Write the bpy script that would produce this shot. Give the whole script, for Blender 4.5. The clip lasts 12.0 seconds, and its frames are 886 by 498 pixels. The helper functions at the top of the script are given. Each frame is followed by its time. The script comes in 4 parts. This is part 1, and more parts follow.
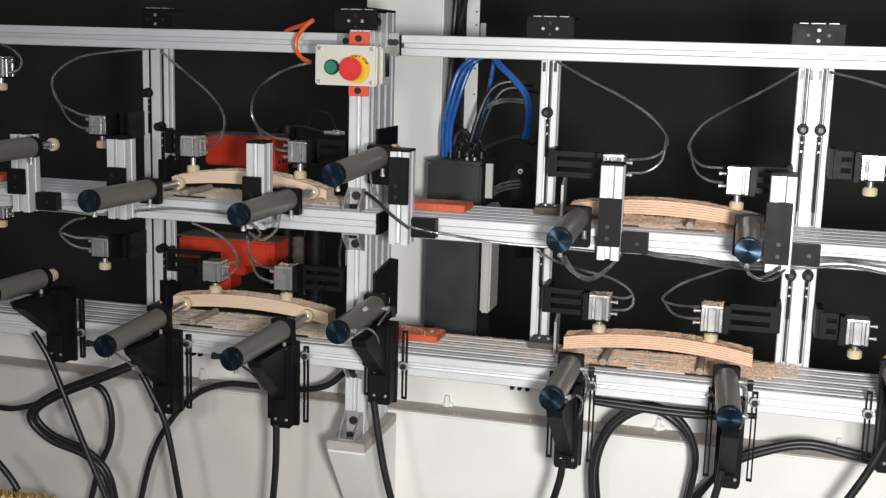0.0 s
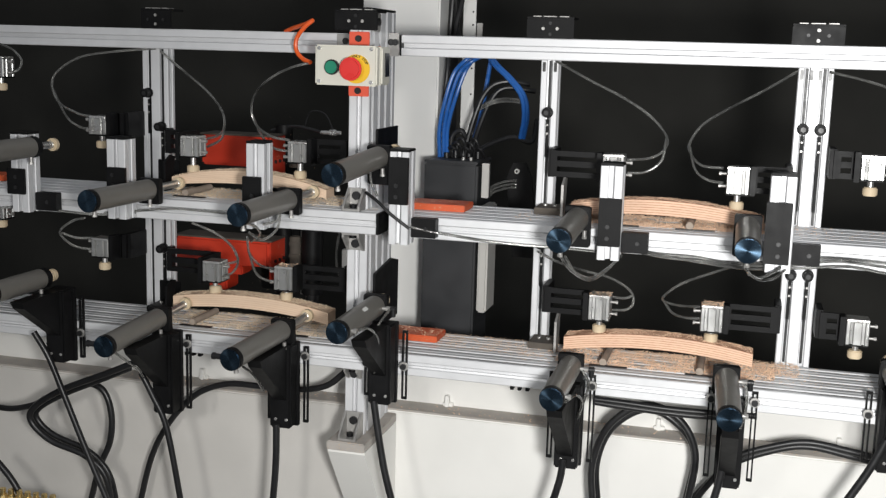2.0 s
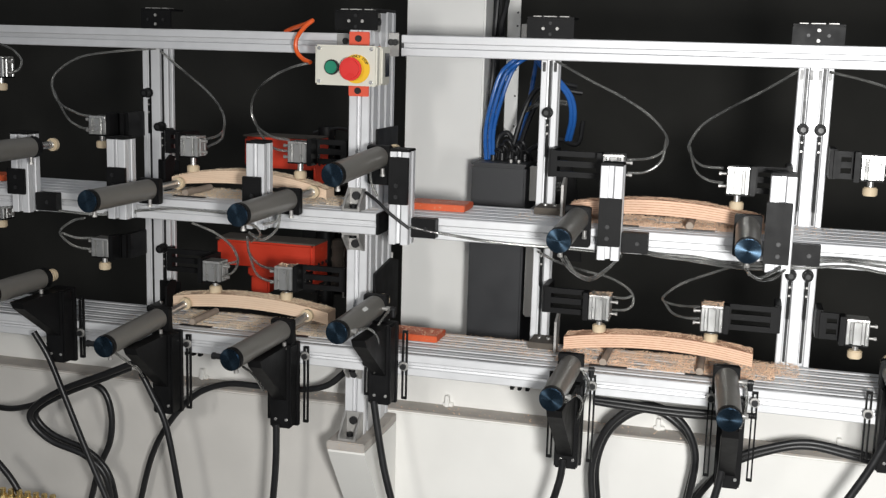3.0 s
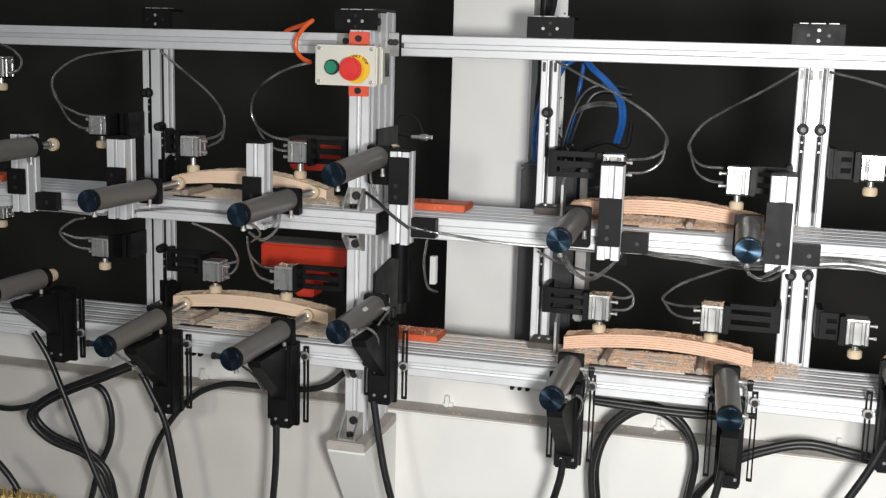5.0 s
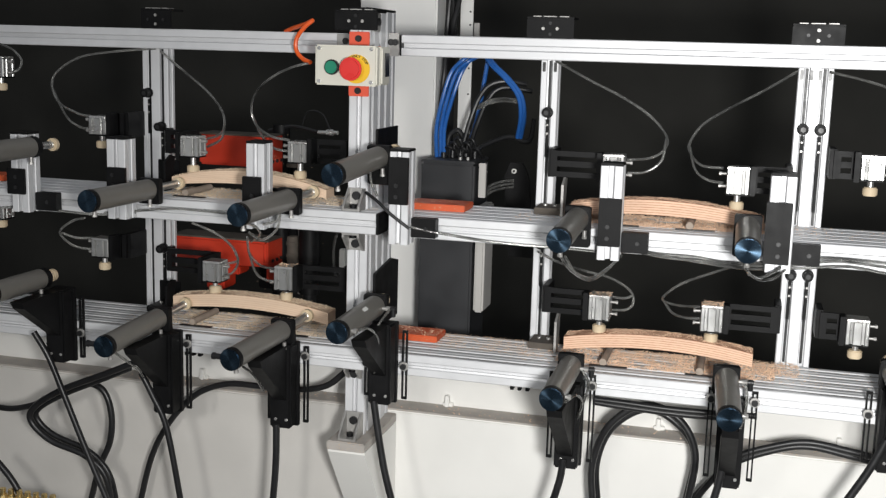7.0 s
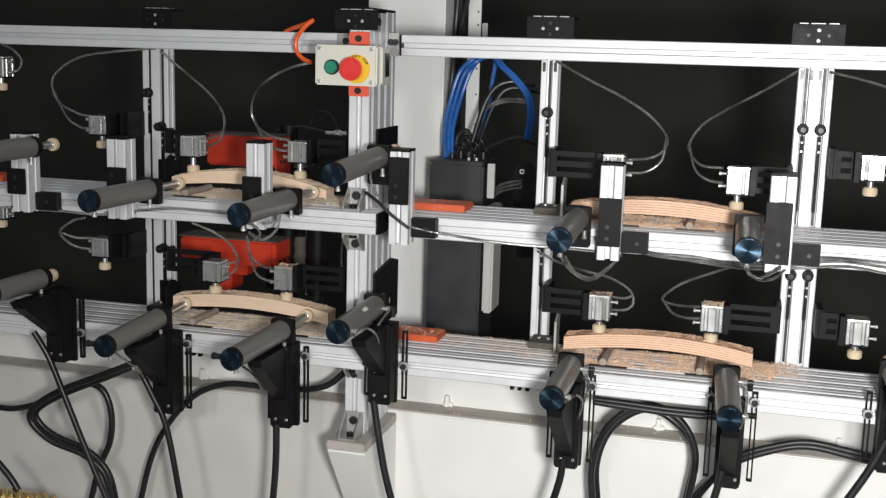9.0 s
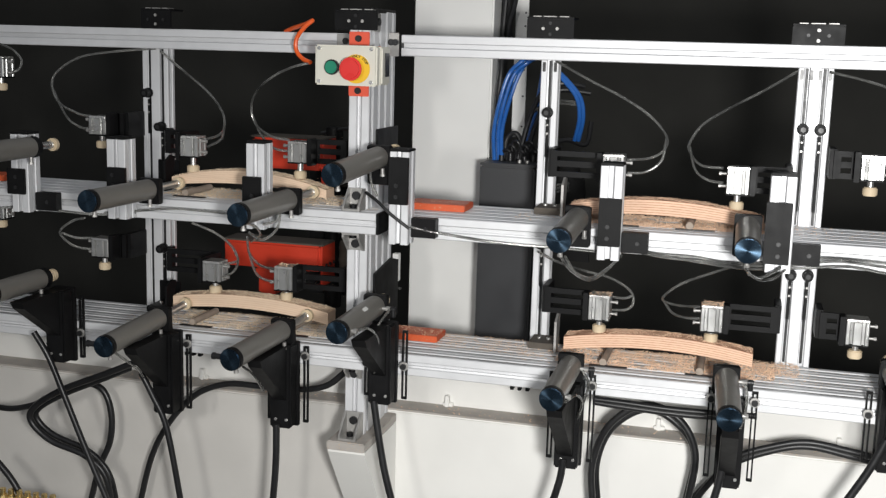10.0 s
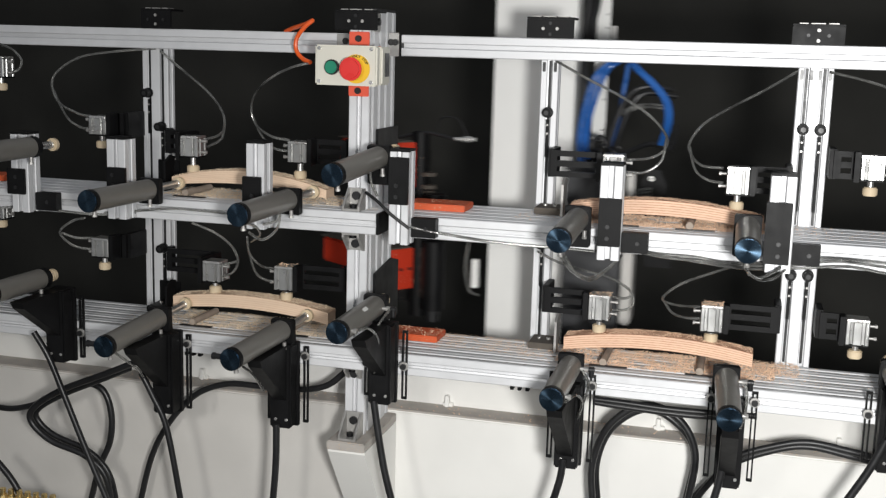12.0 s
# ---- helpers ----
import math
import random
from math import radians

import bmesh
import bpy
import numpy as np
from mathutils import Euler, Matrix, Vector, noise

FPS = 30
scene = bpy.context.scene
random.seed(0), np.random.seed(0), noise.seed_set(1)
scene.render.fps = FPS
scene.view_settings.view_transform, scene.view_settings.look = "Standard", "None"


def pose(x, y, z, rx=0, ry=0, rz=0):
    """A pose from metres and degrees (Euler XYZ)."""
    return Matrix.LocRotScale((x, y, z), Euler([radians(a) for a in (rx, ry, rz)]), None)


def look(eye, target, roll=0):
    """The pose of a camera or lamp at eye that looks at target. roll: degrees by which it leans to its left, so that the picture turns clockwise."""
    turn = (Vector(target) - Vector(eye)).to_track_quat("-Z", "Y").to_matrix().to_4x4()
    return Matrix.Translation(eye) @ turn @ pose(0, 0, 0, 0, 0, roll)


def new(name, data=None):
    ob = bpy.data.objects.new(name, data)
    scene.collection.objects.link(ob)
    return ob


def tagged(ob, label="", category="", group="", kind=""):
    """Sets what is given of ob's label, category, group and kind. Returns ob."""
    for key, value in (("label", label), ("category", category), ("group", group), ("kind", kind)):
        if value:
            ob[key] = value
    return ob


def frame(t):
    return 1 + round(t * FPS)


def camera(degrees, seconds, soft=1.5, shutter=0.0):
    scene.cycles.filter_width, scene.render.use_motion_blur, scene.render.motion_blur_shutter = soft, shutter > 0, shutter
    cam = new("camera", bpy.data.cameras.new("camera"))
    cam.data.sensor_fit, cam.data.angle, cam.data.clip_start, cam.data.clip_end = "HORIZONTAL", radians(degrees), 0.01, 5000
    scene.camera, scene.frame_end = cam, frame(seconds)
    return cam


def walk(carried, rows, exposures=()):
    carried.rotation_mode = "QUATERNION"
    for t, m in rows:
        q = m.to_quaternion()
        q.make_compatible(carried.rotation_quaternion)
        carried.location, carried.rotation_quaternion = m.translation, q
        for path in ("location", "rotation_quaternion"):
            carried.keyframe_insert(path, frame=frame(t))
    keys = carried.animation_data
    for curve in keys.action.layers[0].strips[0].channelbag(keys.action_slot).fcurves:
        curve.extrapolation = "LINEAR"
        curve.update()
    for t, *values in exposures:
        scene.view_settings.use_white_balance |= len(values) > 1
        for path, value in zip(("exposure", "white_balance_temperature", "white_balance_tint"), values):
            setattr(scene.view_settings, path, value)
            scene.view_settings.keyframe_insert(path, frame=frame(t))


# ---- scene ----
cam = camera(42.96, 12.0, soft=1.3, shutter=0.35)
EYE = (0.717, -2.0943, 1.60)
VIEW = look(EYE, (0.46206, -1.14308, 1.42623), 1.6295)
walk(cam, [(0.0, VIEW), (12.0, VIEW)])

# ---- light: two work lamps in front of the machine, the stronger to the east; dark hall ----
# Even grey fill from all round, added without a source in the hall.
world = bpy.data.worlds.new("hall")
scene.world = world
world.use_nodes = True
world.node_tree.nodes["Background"].inputs[0].default_value = (0.5, 0.52, 0.55, 1)
world.node_tree.nodes["Background"].inputs[1].default_value = 0.46


def area_lamp(name, eye, target, size, power, colour, spread):
    data = bpy.data.lights.new(name, "AREA")
    data.shape, data.size, data.energy, data.color, data.spread = "DISK", size, power, colour, radians(spread)
    ob = new(name, data)
    ob.matrix_world = look(eye, target)
    return ob


area_lamp("flood_lamp", (0.93, -2.12, 1.52), (1.02, 0.0, 0.80), 0.18, 26.5, (0.985, 0.98, 0.96), 125)
area_lamp("flood_lamp", (0.17, -2.12, 1.62), (-0.95, 0.0, 0.74), 0.18, 4.7, (0.99, 0.97, 0.93), 120)
scene.view_settings.exposure = 0.0


# ---- materials ----
def material(name, base, rough=0.5, metal=0.0, vary=0.08, scale=30.0, bump=0.0, bump_scale=200.0, stretch=(1, 1, 1), spec=0.5, dark=None, speckle=0.0):
    m = bpy.data.materials.new(name)
    m.use_nodes = True
    nt = m.node_tree
    b = nt.nodes["Principled BSDF"]
    co = nt.nodes.new("ShaderNodeTexCoord")
    mp = nt.nodes.new("ShaderNodeMapping")
    mp.inputs["Scale"].default_value = stretch
    nt.links.new(co.outputs["Object"], mp.inputs["Vector"])
    n1 = nt.nodes.new("ShaderNodeTexNoise")
    n1.inputs["Scale"].default_value, n1.inputs["Detail"].default_value = scale, 6
    nt.links.new(mp.outputs[0], n1.inputs["Vector"])
    n2 = nt.nodes.new("ShaderNodeTexNoise")
    n2.inputs["Scale"].default_value, n2.inputs["Detail"].default_value = scale * 0.12, 3
    nt.links.new(mp.outputs[0], n2.inputs["Vector"])
    add = nt.nodes.new("ShaderNodeMath")
    add.operation = "ADD"
    nt.links.new(n1.outputs[0], add.inputs[0])
    nt.links.new(n2.outputs[0], add.inputs[1])
    ramp = nt.nodes.new("ShaderNodeMapRange")
    ramp.inputs["From Min"].default_value, ramp.inputs["From Max"].default_value = 0.7, 1.3
    nt.links.new(add.outputs[0], ramp.inputs["Value"])
    mix = nt.nodes.new("ShaderNodeMix")
    mix.data_type = "RGBA"
    low = dark or tuple(c * (1 - vary) for c in base)
    high = tuple(min(1.0, c * (1 + vary * 0.6)) for c in base)
    mix.inputs["A"].default_value, mix.inputs["B"].default_value = (*low, 1), (*high, 1)
    nt.links.new(ramp.outputs[0], mix.inputs["Factor"])
    colour = mix.outputs["Result"]
    if speckle:
        v = nt.nodes.new("ShaderNodeTexNoise")
        v.inputs["Scale"].default_value, v.inputs["Detail"].default_value = 260, 2
        nt.links.new(co.outputs["Object"], v.inputs["Vector"])
        cut = nt.nodes.new("ShaderNodeMapRange")
        cut.inputs["From Min"].default_value, cut.inputs["From Max"].default_value = 0.60, 0.68
        cut.inputs["To Max"].default_value = speckle
        nt.links.new(v.outputs[0], cut.inputs["Value"])
        dust = nt.nodes.new("ShaderNodeMix")
        dust.data_type = "RGBA"
        dust.inputs["B"].default_value = (0.52, 0.38, 0.25, 1)
        nt.links.new(cut.outputs[0], dust.inputs["Factor"])
        nt.links.new(colour, dust.inputs["A"])
        colour = dust.outputs["Result"]
    nt.links.new(colour, b.inputs["Base Color"])
    rr = nt.nodes.new("ShaderNodeMapRange")
    rr.inputs["From Min"].default_value, rr.inputs["From Max"].default_value = 0.7, 1.3
    rr.inputs["To Min"].default_value, rr.inputs["To Max"].default_value = max(0.03, rough - 0.08), min(1, rough + 0.1)
    nt.links.new(add.outputs[0], rr.inputs["Value"])
    nt.links.new(rr.outputs[0], b.inputs["Roughness"])
    b.inputs["Metallic"].default_value = metal
    b.inputs["Specular IOR Level"].default_value = spec
    if bump:
        n3 = nt.nodes.new("ShaderNodeTexNoise")
        n3.inputs["Scale"].default_value, n3.inputs["Detail"].default_value = bump_scale, 4
        nt.links.new(mp.outputs[0], n3.inputs["Vector"])
        bp = nt.nodes.new("ShaderNodeBump")
        bp.inputs["Strength"].default_value, bp.inputs["Distance"].default_value = bump, 0.001
        nt.links.new(n3.outputs[0], bp.inputs["Height"])
        nt.links.new(bp.outputs[0], b.inputs["Normal"])
    return m


ALU = material("anodised_aluminium", (0.70, 0.705, 0.72), 0.46, 0.25, 0.05, 40, 0.05, 300, (1, 1, 1))
CLAMP_BODY = material("drawn_aluminium", (0.50, 0.50, 0.49), 0.30, 0.75, 0.10, 60)
STEEL = material("bright_steel", (0.72, 0.71, 0.69), 0.28, 0.85, 0.08, 60)
CAST = material("cast_aluminium", (0.42, 0.41, 0.395), 0.45, 0.6, 0.15, 60, 0.2, 200)
BLACK = material("black_anodised", (0.0065, 0.0065, 0.007), 0.48, 0.0, 0.3, 40, 0.08, 300, spec=0.17)
DARK_STEEL = material("blackened_steel", (0.022, 0.022, 0.023), 0.42, 0.3, 0.2, 80)
RUBBER = material("black_rubber", (0.012, 0.012, 0.013), 0.38, 0.0, 0.3, 50, spec=0.5)
BARREL = material("grey_anodised_barrel", (0.21, 0.20, 0.182), 0.38, 0.35, 0.08, 60, 0.05, 400)
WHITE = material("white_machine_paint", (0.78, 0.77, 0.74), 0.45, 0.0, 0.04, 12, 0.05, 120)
# Copy of the machine white, greyed for the dimmer light on the west panel.
SHADED_WHITE = material("shaded_machine_paint", (0.62, 0.598, 0.565), 0.55, 0.0, 0.08, 9, 0.08, 120)
LEDGE = material("dusty_white_ledge", (0.42, 0.39, 0.36), 0.7, 0.0, 0.2, 30, 0.2, 150, speckle=0.6)
COLUMN = material("column_paint", (0.84, 0.835, 0.81), 0.42, 0.0, 0.04, 8, 0.03, 120)
DUCT = material("grey_duct_plastic", (0.50, 0.485, 0.46), 0.5, 0.0, 0.06, 20, 0.05, 120)
CHARCOAL = material("charcoal_paint", (0.023, 0.024, 0.027), 0.5, 0.0, 0.15, 20, 0.05, 200)
HALL = material("black_wall_paint", (0.047, 0.046, 0.042), 0.9, 0.0, 0.2, 5, spec=0.1)
RED = material("red_hood_paint", (0.62, 0.045, 0.018), 0.4, 0.0, 0.12, 20)
ORANGE = material("orange_plastic", (0.62, 0.10, 0.028), 0.5, 0.0, 0.10, 40, speckle=0.35)
ORANGE_TUBE = material("orange_tube", (0.85, 0.12, 0.02), 0.3)
TUBE = material("clear_grey_tube", (0.66, 0.66, 0.63), 0.09, 0.0, 0.2, 22, dark=(0.03, 0.03, 0.03))
TUBE.node_tree.nodes["Principled BSDF"].inputs["Transmission Weight"].default_value = 0.80
BLUE = material("blue_hose", (0.02, 0.12, 0.42), 0.3, 0.0, 0.1, 40)
PAD = material("beige_rubber_pad", (0.62, 0.50, 0.34), 0.6, 0.0, 0.08, 60)
BEIGE = material("cream_plastic_box", (0.66, 0.64, 0.56), 0.45, 0.0, 0.03, 40)
SIGNAL_RED = material("signal_red_plastic", (0.70, 0.035, 0.03), 0.32, 0.0, 0.04, 40)
GREEN = material("green_plastic", (0.015, 0.22, 0.13), 0.35, 0.0, 0.05, 40)
YELLOW = material("yellow_plate", (0.85, 0.52, 0.02), 0.5, 0.0, 0.04, 40)
RED_PLATE = material("orange_red_plate", (0.75, 0.10, 0.05), 0.45, 0.0, 0.05, 40)
BRASS = material("brass", (0.82, 0.62, 0.28), 0.2, 0.9, 0.15, 80)
CHIPS = material("wood_chips", (0.96, 0.64, 0.45), 0.9, 0.0, 0.24, 900)
CHIPS_PALE = material("pale_wood_chips", (0.95, 0.75, 0.56), 0.9, 0.0, 0.2, 900)
# Dust in the rails' upper slots, darkened to carry the shade inside them.
SLOT_SHADE = material("dusty_slot_shade", (0.075, 0.068, 0.06), 0.85, 0.0, 0.5, 60, 0.3, 300)
DUSTY = material("dust_coated_metal", (0.10, 0.085, 0.07), 0.8, 0.1, 0.35, 40, 0.2, 200)
DUST_PIN = material("dusty_pin", (0.33, 0.27, 0.22), 0.75, 0.0, 0.2, 60, 0.2, 300)
LABEL_INK = material("pale_print", (0.6, 0.6, 0.58), 0.6)


def cap_material():
    m = material("turned_blue_steel", (0.032, 0.056, 0.084), 0.28, 0.9, 0.08, 60)
    nt = m.node_tree
    b = nt.nodes["Principled BSDF"]
    tan = nt.nodes.new("ShaderNodeTangent")
    tan.direction_type, tan.axis = "RADIAL", "Y"
    nt.links.new(tan.outputs[0], b.inputs["Tangent"])
    b.inputs["Anisotropic"].default_value = 0.85
    return m


CAP = cap_material()


def plywood(name, base, ply, strength):
    m = material(name, base, 0.6, 0.0, 0.14, 25, 0.3, 250, (0.25, 1, 3))
    nt = m.node_tree
    b = nt.nodes["Principled BSDF"]
    old = b.inputs["Base Color"].links[0].from_socket
    uv = nt.nodes.new("ShaderNodeUVMap")
    sep = nt.nodes.new("ShaderNodeSeparateXYZ")
    nt.links.new(uv.outputs[0], sep.inputs[0])
    wob = nt.nodes.new("ShaderNodeTexNoise")
    wob.inputs["Scale"].default_value = 14
    nt.links.new(uv.outputs[0], wob.inputs["Vector"])
    s = nt.nodes.new("ShaderNodeMath")
    s.operation = "MULTIPLY_ADD"
    s.inputs[1].default_value = 0.09
    nt.links.new(wob.outputs[0], s.inputs[0])
    nt.links.new(sep.outputs["Y"], s.inputs[2])
    wave = nt.nodes.new("ShaderNodeMath")
    wave.operation = "MULTIPLY"
    wave.inputs[1].default_value = 2 * math.pi * 6
    nt.links.new(s.outputs[0], wave.inputs[0])
    sn = nt.nodes.new("ShaderNodeMath")
    sn.operation = "SINE"
    nt.links.new(wave.outputs[0], sn.inputs[0])
    mr = nt.nodes.new("ShaderNodeMapRange")
    mr.inputs["From Min"].default_value, mr.inputs["From Max"].default_value = 0.1, 0.9
    mr.inputs["To Max"].default_value = strength
    nt.links.new(sn.outputs[0], mr.inputs["Value"])
    mix = nt.nodes.new("ShaderNodeMix")
    mix.data_type = "RGBA"
    mix.inputs["B"].default_value = (*ply, 1)
    nt.links.new(mr.outputs[0], mix.inputs["Factor"])
    nt.links.new(old, mix.inputs["A"])
    nt.links.new(mix.outputs["Result"], b.inputs["Base Color"])
    return m


PLY = plywood("bent_plywood", (0.74, 0.50, 0.35), (0.46, 0.21, 0.12), 0.75)
# Paler base with fainter plies, for the two western blanks.
PLY_PALE = plywood("pale_plywood", (0.76, 0.575, 0.42), (0.58, 0.36, 0.23), 0.4)


# ---- mesh helpers ----
def part(name, bm, mat, parent=None, label="", smooth=False):
    me = bpy.data.meshes.new(name)
    bmesh.ops.recalc_face_normals(bm, faces=bm.faces)
    if smooth:
        for f in bm.faces:
            f.smooth = True
        for e in bm.edges:
            if len(e.link_faces) == 2 and e.calc_face_angle(0) > 0.6:
                e.smooth = False
    bm.to_mesh(me)
    bm.free()
    me.materials.append(mat)
    ob = new(name, me)
    if parent:
        ob.parent = parent
    if label:
        ob["label"] = label
    return ob


def thing(name, label, category, at=(0, 0, 0), group="", kind=""):
    ob = new(name)
    ob.empty_display_size = 0.02
    ob.matrix_basis = Matrix.Translation(at)
    return tagged(ob, label, category, group, kind)


def B():
    return bmesh.new()


def box(bm, lo, hi, bev=0.0015):
    c = [(a + b) / 2 for a, b in zip(lo, hi)]
    r = bmesh.ops.create_cube(bm, size=1, matrix=Matrix.Translation(c) @ Matrix.Diagonal((*[b - a for a, b in zip(lo, hi)], 1)))
    if bev:
        edges = list({e for v in r["verts"] for e in v.link_edges})
        bmesh.ops.bevel(bm, geom=edges, offset=bev, segments=2, affect="EDGES")
    return bm


def rod(bm, p, q, r, seg=24, r2=None, bev=0.0):
    p, q = Vector(p), Vector(q)
    d = q - p
    m = Matrix.Translation((p + q) / 2) @ d.to_track_quat("Z", "Y").to_matrix().to_4x4()
    out = bmesh.ops.create_cone(bm, cap_ends=True, segments=seg, radius1=r, radius2=r if r2 is None else r2, depth=d.length, matrix=m)
    if bev:
        edges = [e for e in {e for v in out["verts"] for e in v.link_edges} if any(len(f.verts) > 4 for f in e.link_faces)]
        bmesh.ops.bevel(bm, geom=edges, offset=bev, segments=2, affect="EDGES")
    return bm


def smooth_path(pts, steps=8):
    pts = [Vector(p) for p in pts]
    ext = [2 * pts[0] - pts[1]] + pts + [2 * pts[-1] - pts[-2]]
    out = []
    for i in range(1, len(ext) - 2):
        a, b, c, d = ext[i - 1:i + 3]
        for k in range(steps):
            t = k / steps
            out.append(0.5 * (2 * b + (c - a) * t + (2 * a - 5 * b + 4 * c - d) * t * t + (3 * b - a - 3 * c + d) * t ** 3))
    return out + [pts[-1]]


def hose(bm, pts, r, seg=10, steps=8):
    path = smooth_path(pts, steps)
    up = Vector((0.3, 0.2, 0.93))
    rings = []
    for i, p in enumerate(path):
        d = (path[min(i + 1, len(path) - 1)] - path[max(i - 1, 0)]).normalized()
        up = (up - d * up.dot(d)).normalized()
        s = d.cross(up)
        rings.append([bm.verts.new(p + r * (math.cos(a) * up + math.sin(a) * s)) for a in (2 * math.pi * k / seg for k in range(seg))])
    for a, b in zip(rings, rings[1:]):
        for k in range(seg):
            bm.faces.new((a[k], a[(k + 1) % seg], b[(k + 1) % seg], b[k]))
    bm.faces.new(rings[0])
    bm.faces.new(rings[-1][::-1])
    return bm


def section(w, h, nw, nh, slot=0.009, deep=0.0165):
    """Outline of a slotted profile w wide and h high, with nw slots in the wide faces and nh in the others."""
    def side(a, b, n):
        a, b = Vector(a), Vector(b)
        d = (b - a).normalized()
        inn = Vector((-d.y, d.x))
        length = (b - a).length
        out = [a + d * 0.0015, ]
        for k in range(n):
            c = a + d * length * (k + 0.5) / n
            s = slot / 2
            out += [c - d * (s + 0.0013), c - d * s + inn * 0.0015, c - d * s + inn * 0.0024, c - d * s * 1.9 + inn * 0.0030, c - d * s * 1.3 + inn * deep,
                    c + d * s * 1.3 + inn * deep, c + d * s * 1.9 + inn * 0.0030, c + d * s + inn * 0.0024, c + d * s + inn * 0.0015, c + d * (s + 0.0013)]
        out.append(b - d * 0.0015)
        return out
    x, y = w / 2, h / 2
    return side((-x, -y), (x, -y), nw) + side((x, -y), (x, y), nh) + side((x, y), (-x, y), nw) + side((-x, y), (-x, -y), nh)


def profile(bm, axis, lo, hi, na, nb, slot=0.009):
    """A slotted aluminium profile that fills the box lo-hi and runs along axis; the walls of its upper slots are faces of a second material."""
    i = "xyz".index(axis)
    u, v = [k for k in range(3) if k != i]
    c = [(a + b) / 2 for a, b in zip(lo, hi)]
    pts = section(hi[u] - lo[u], hi[v] - lo[v], na, nb, slot)
    rings = []
    for end in (lo[i], hi[i]):
        ring = []
        for p in pts:
            co = [0, 0, 0]
            co[i], co[u], co[v] = end, c[u] + p.x, c[v] + p.y
            ring.append(bm.verts.new(co))
        rings.append(ring)
    n = len(pts)
    half_u, half_v = (hi[u] - lo[u]) / 2, (hi[v] - lo[v]) / 2
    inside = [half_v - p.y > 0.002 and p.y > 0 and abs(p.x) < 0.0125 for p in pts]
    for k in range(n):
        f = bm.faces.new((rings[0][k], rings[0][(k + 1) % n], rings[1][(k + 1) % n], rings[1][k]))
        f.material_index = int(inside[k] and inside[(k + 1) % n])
    for ring in rings:
        bm.faces.new(ring)
    return bm


def plate(bm, outline, axis, lo, hi):
    """A flat plate: outline in the two other axes, from lo to hi along axis."""
    i = "xyz".index(axis)
    u, v = [k for k in range(3) if k != i]
    rings = []
    for end in (lo, hi):
        ring = []
        for a, b in outline:
            co = [0, 0, 0]
            co[i], co[u], co[v] = end, a, b
            ring.append(bm.verts.new(co))
        rings.append(ring)
    n = len(outline)
    for k in range(n):
        bm.faces.new((rings[0][k], rings[0][(k + 1) % n], rings[1][(k + 1) % n], rings[1][k]))
    for ring in rings:
        bm.faces.new(ring)
    return bm


def bolt(parent, p, axis="y", r=0.005, mat=None):
    """A socket-head bolt whose head stands out towards the camera."""
    d = {"y": Vector((0, -1, 0)), "x": Vector((1, 0, 0)), "z": Vector((0, 0, 1))}[axis]
    p = Vector(p)
    bm = rod(B(), p, p + d * r * 0.9, r, 16, bev=r * 0.15)
    ob = part("bolt", bm, DARK_STEEL if mat is BLACK else mat or STEEL, parent, smooth=True)
    if r > 0.0035 and parent.parent is None:
        part("socket", rod(B(), p + d * r * 0.9, p + d * (r * 0.95), r * 0.55, 6), RUBBER, ob, "dark hexagon socket")
    return ob


# ---- hall and machine base ----
Z_TOP, Z_MID, Z_LOW = 1.587, 1.302, 1.042      # underside of top rail; upper faces of the two work rails
Y_FRONT, Y_POST = -0.155, 0.042
LEFT, RIGHT = -1.6, 1.9

ob = tagged(part("floor", box(B(), (-5, -5, -0.1), (6, 4, 0), 0), material("grey_concrete", (0.22, 0.22, 0.21), 0.8, 0, 0.2, 8, 0.2, 60)), "grey concrete hall floor", "floor", kind="structure")
ob = tagged(part("wall_back", box(B(), (-5, 2.2, 0), (6, 2.3, 3.6), 0), HALL), "black wall behind the machine", "wall", kind="structure")
ob = tagged(part("wall_west", box(B(), (-5.1, -5, 0), (-5, 2.2, 3.6), 0), HALL), "dark side wall of the hall", "wall", kind="structure")
ob = tagged(part("wall_east", box(B(), (6, -5, 0), (6.1, 2.2, 3.6), 0), HALL), "dark side wall of the hall", "wall", kind="structure")


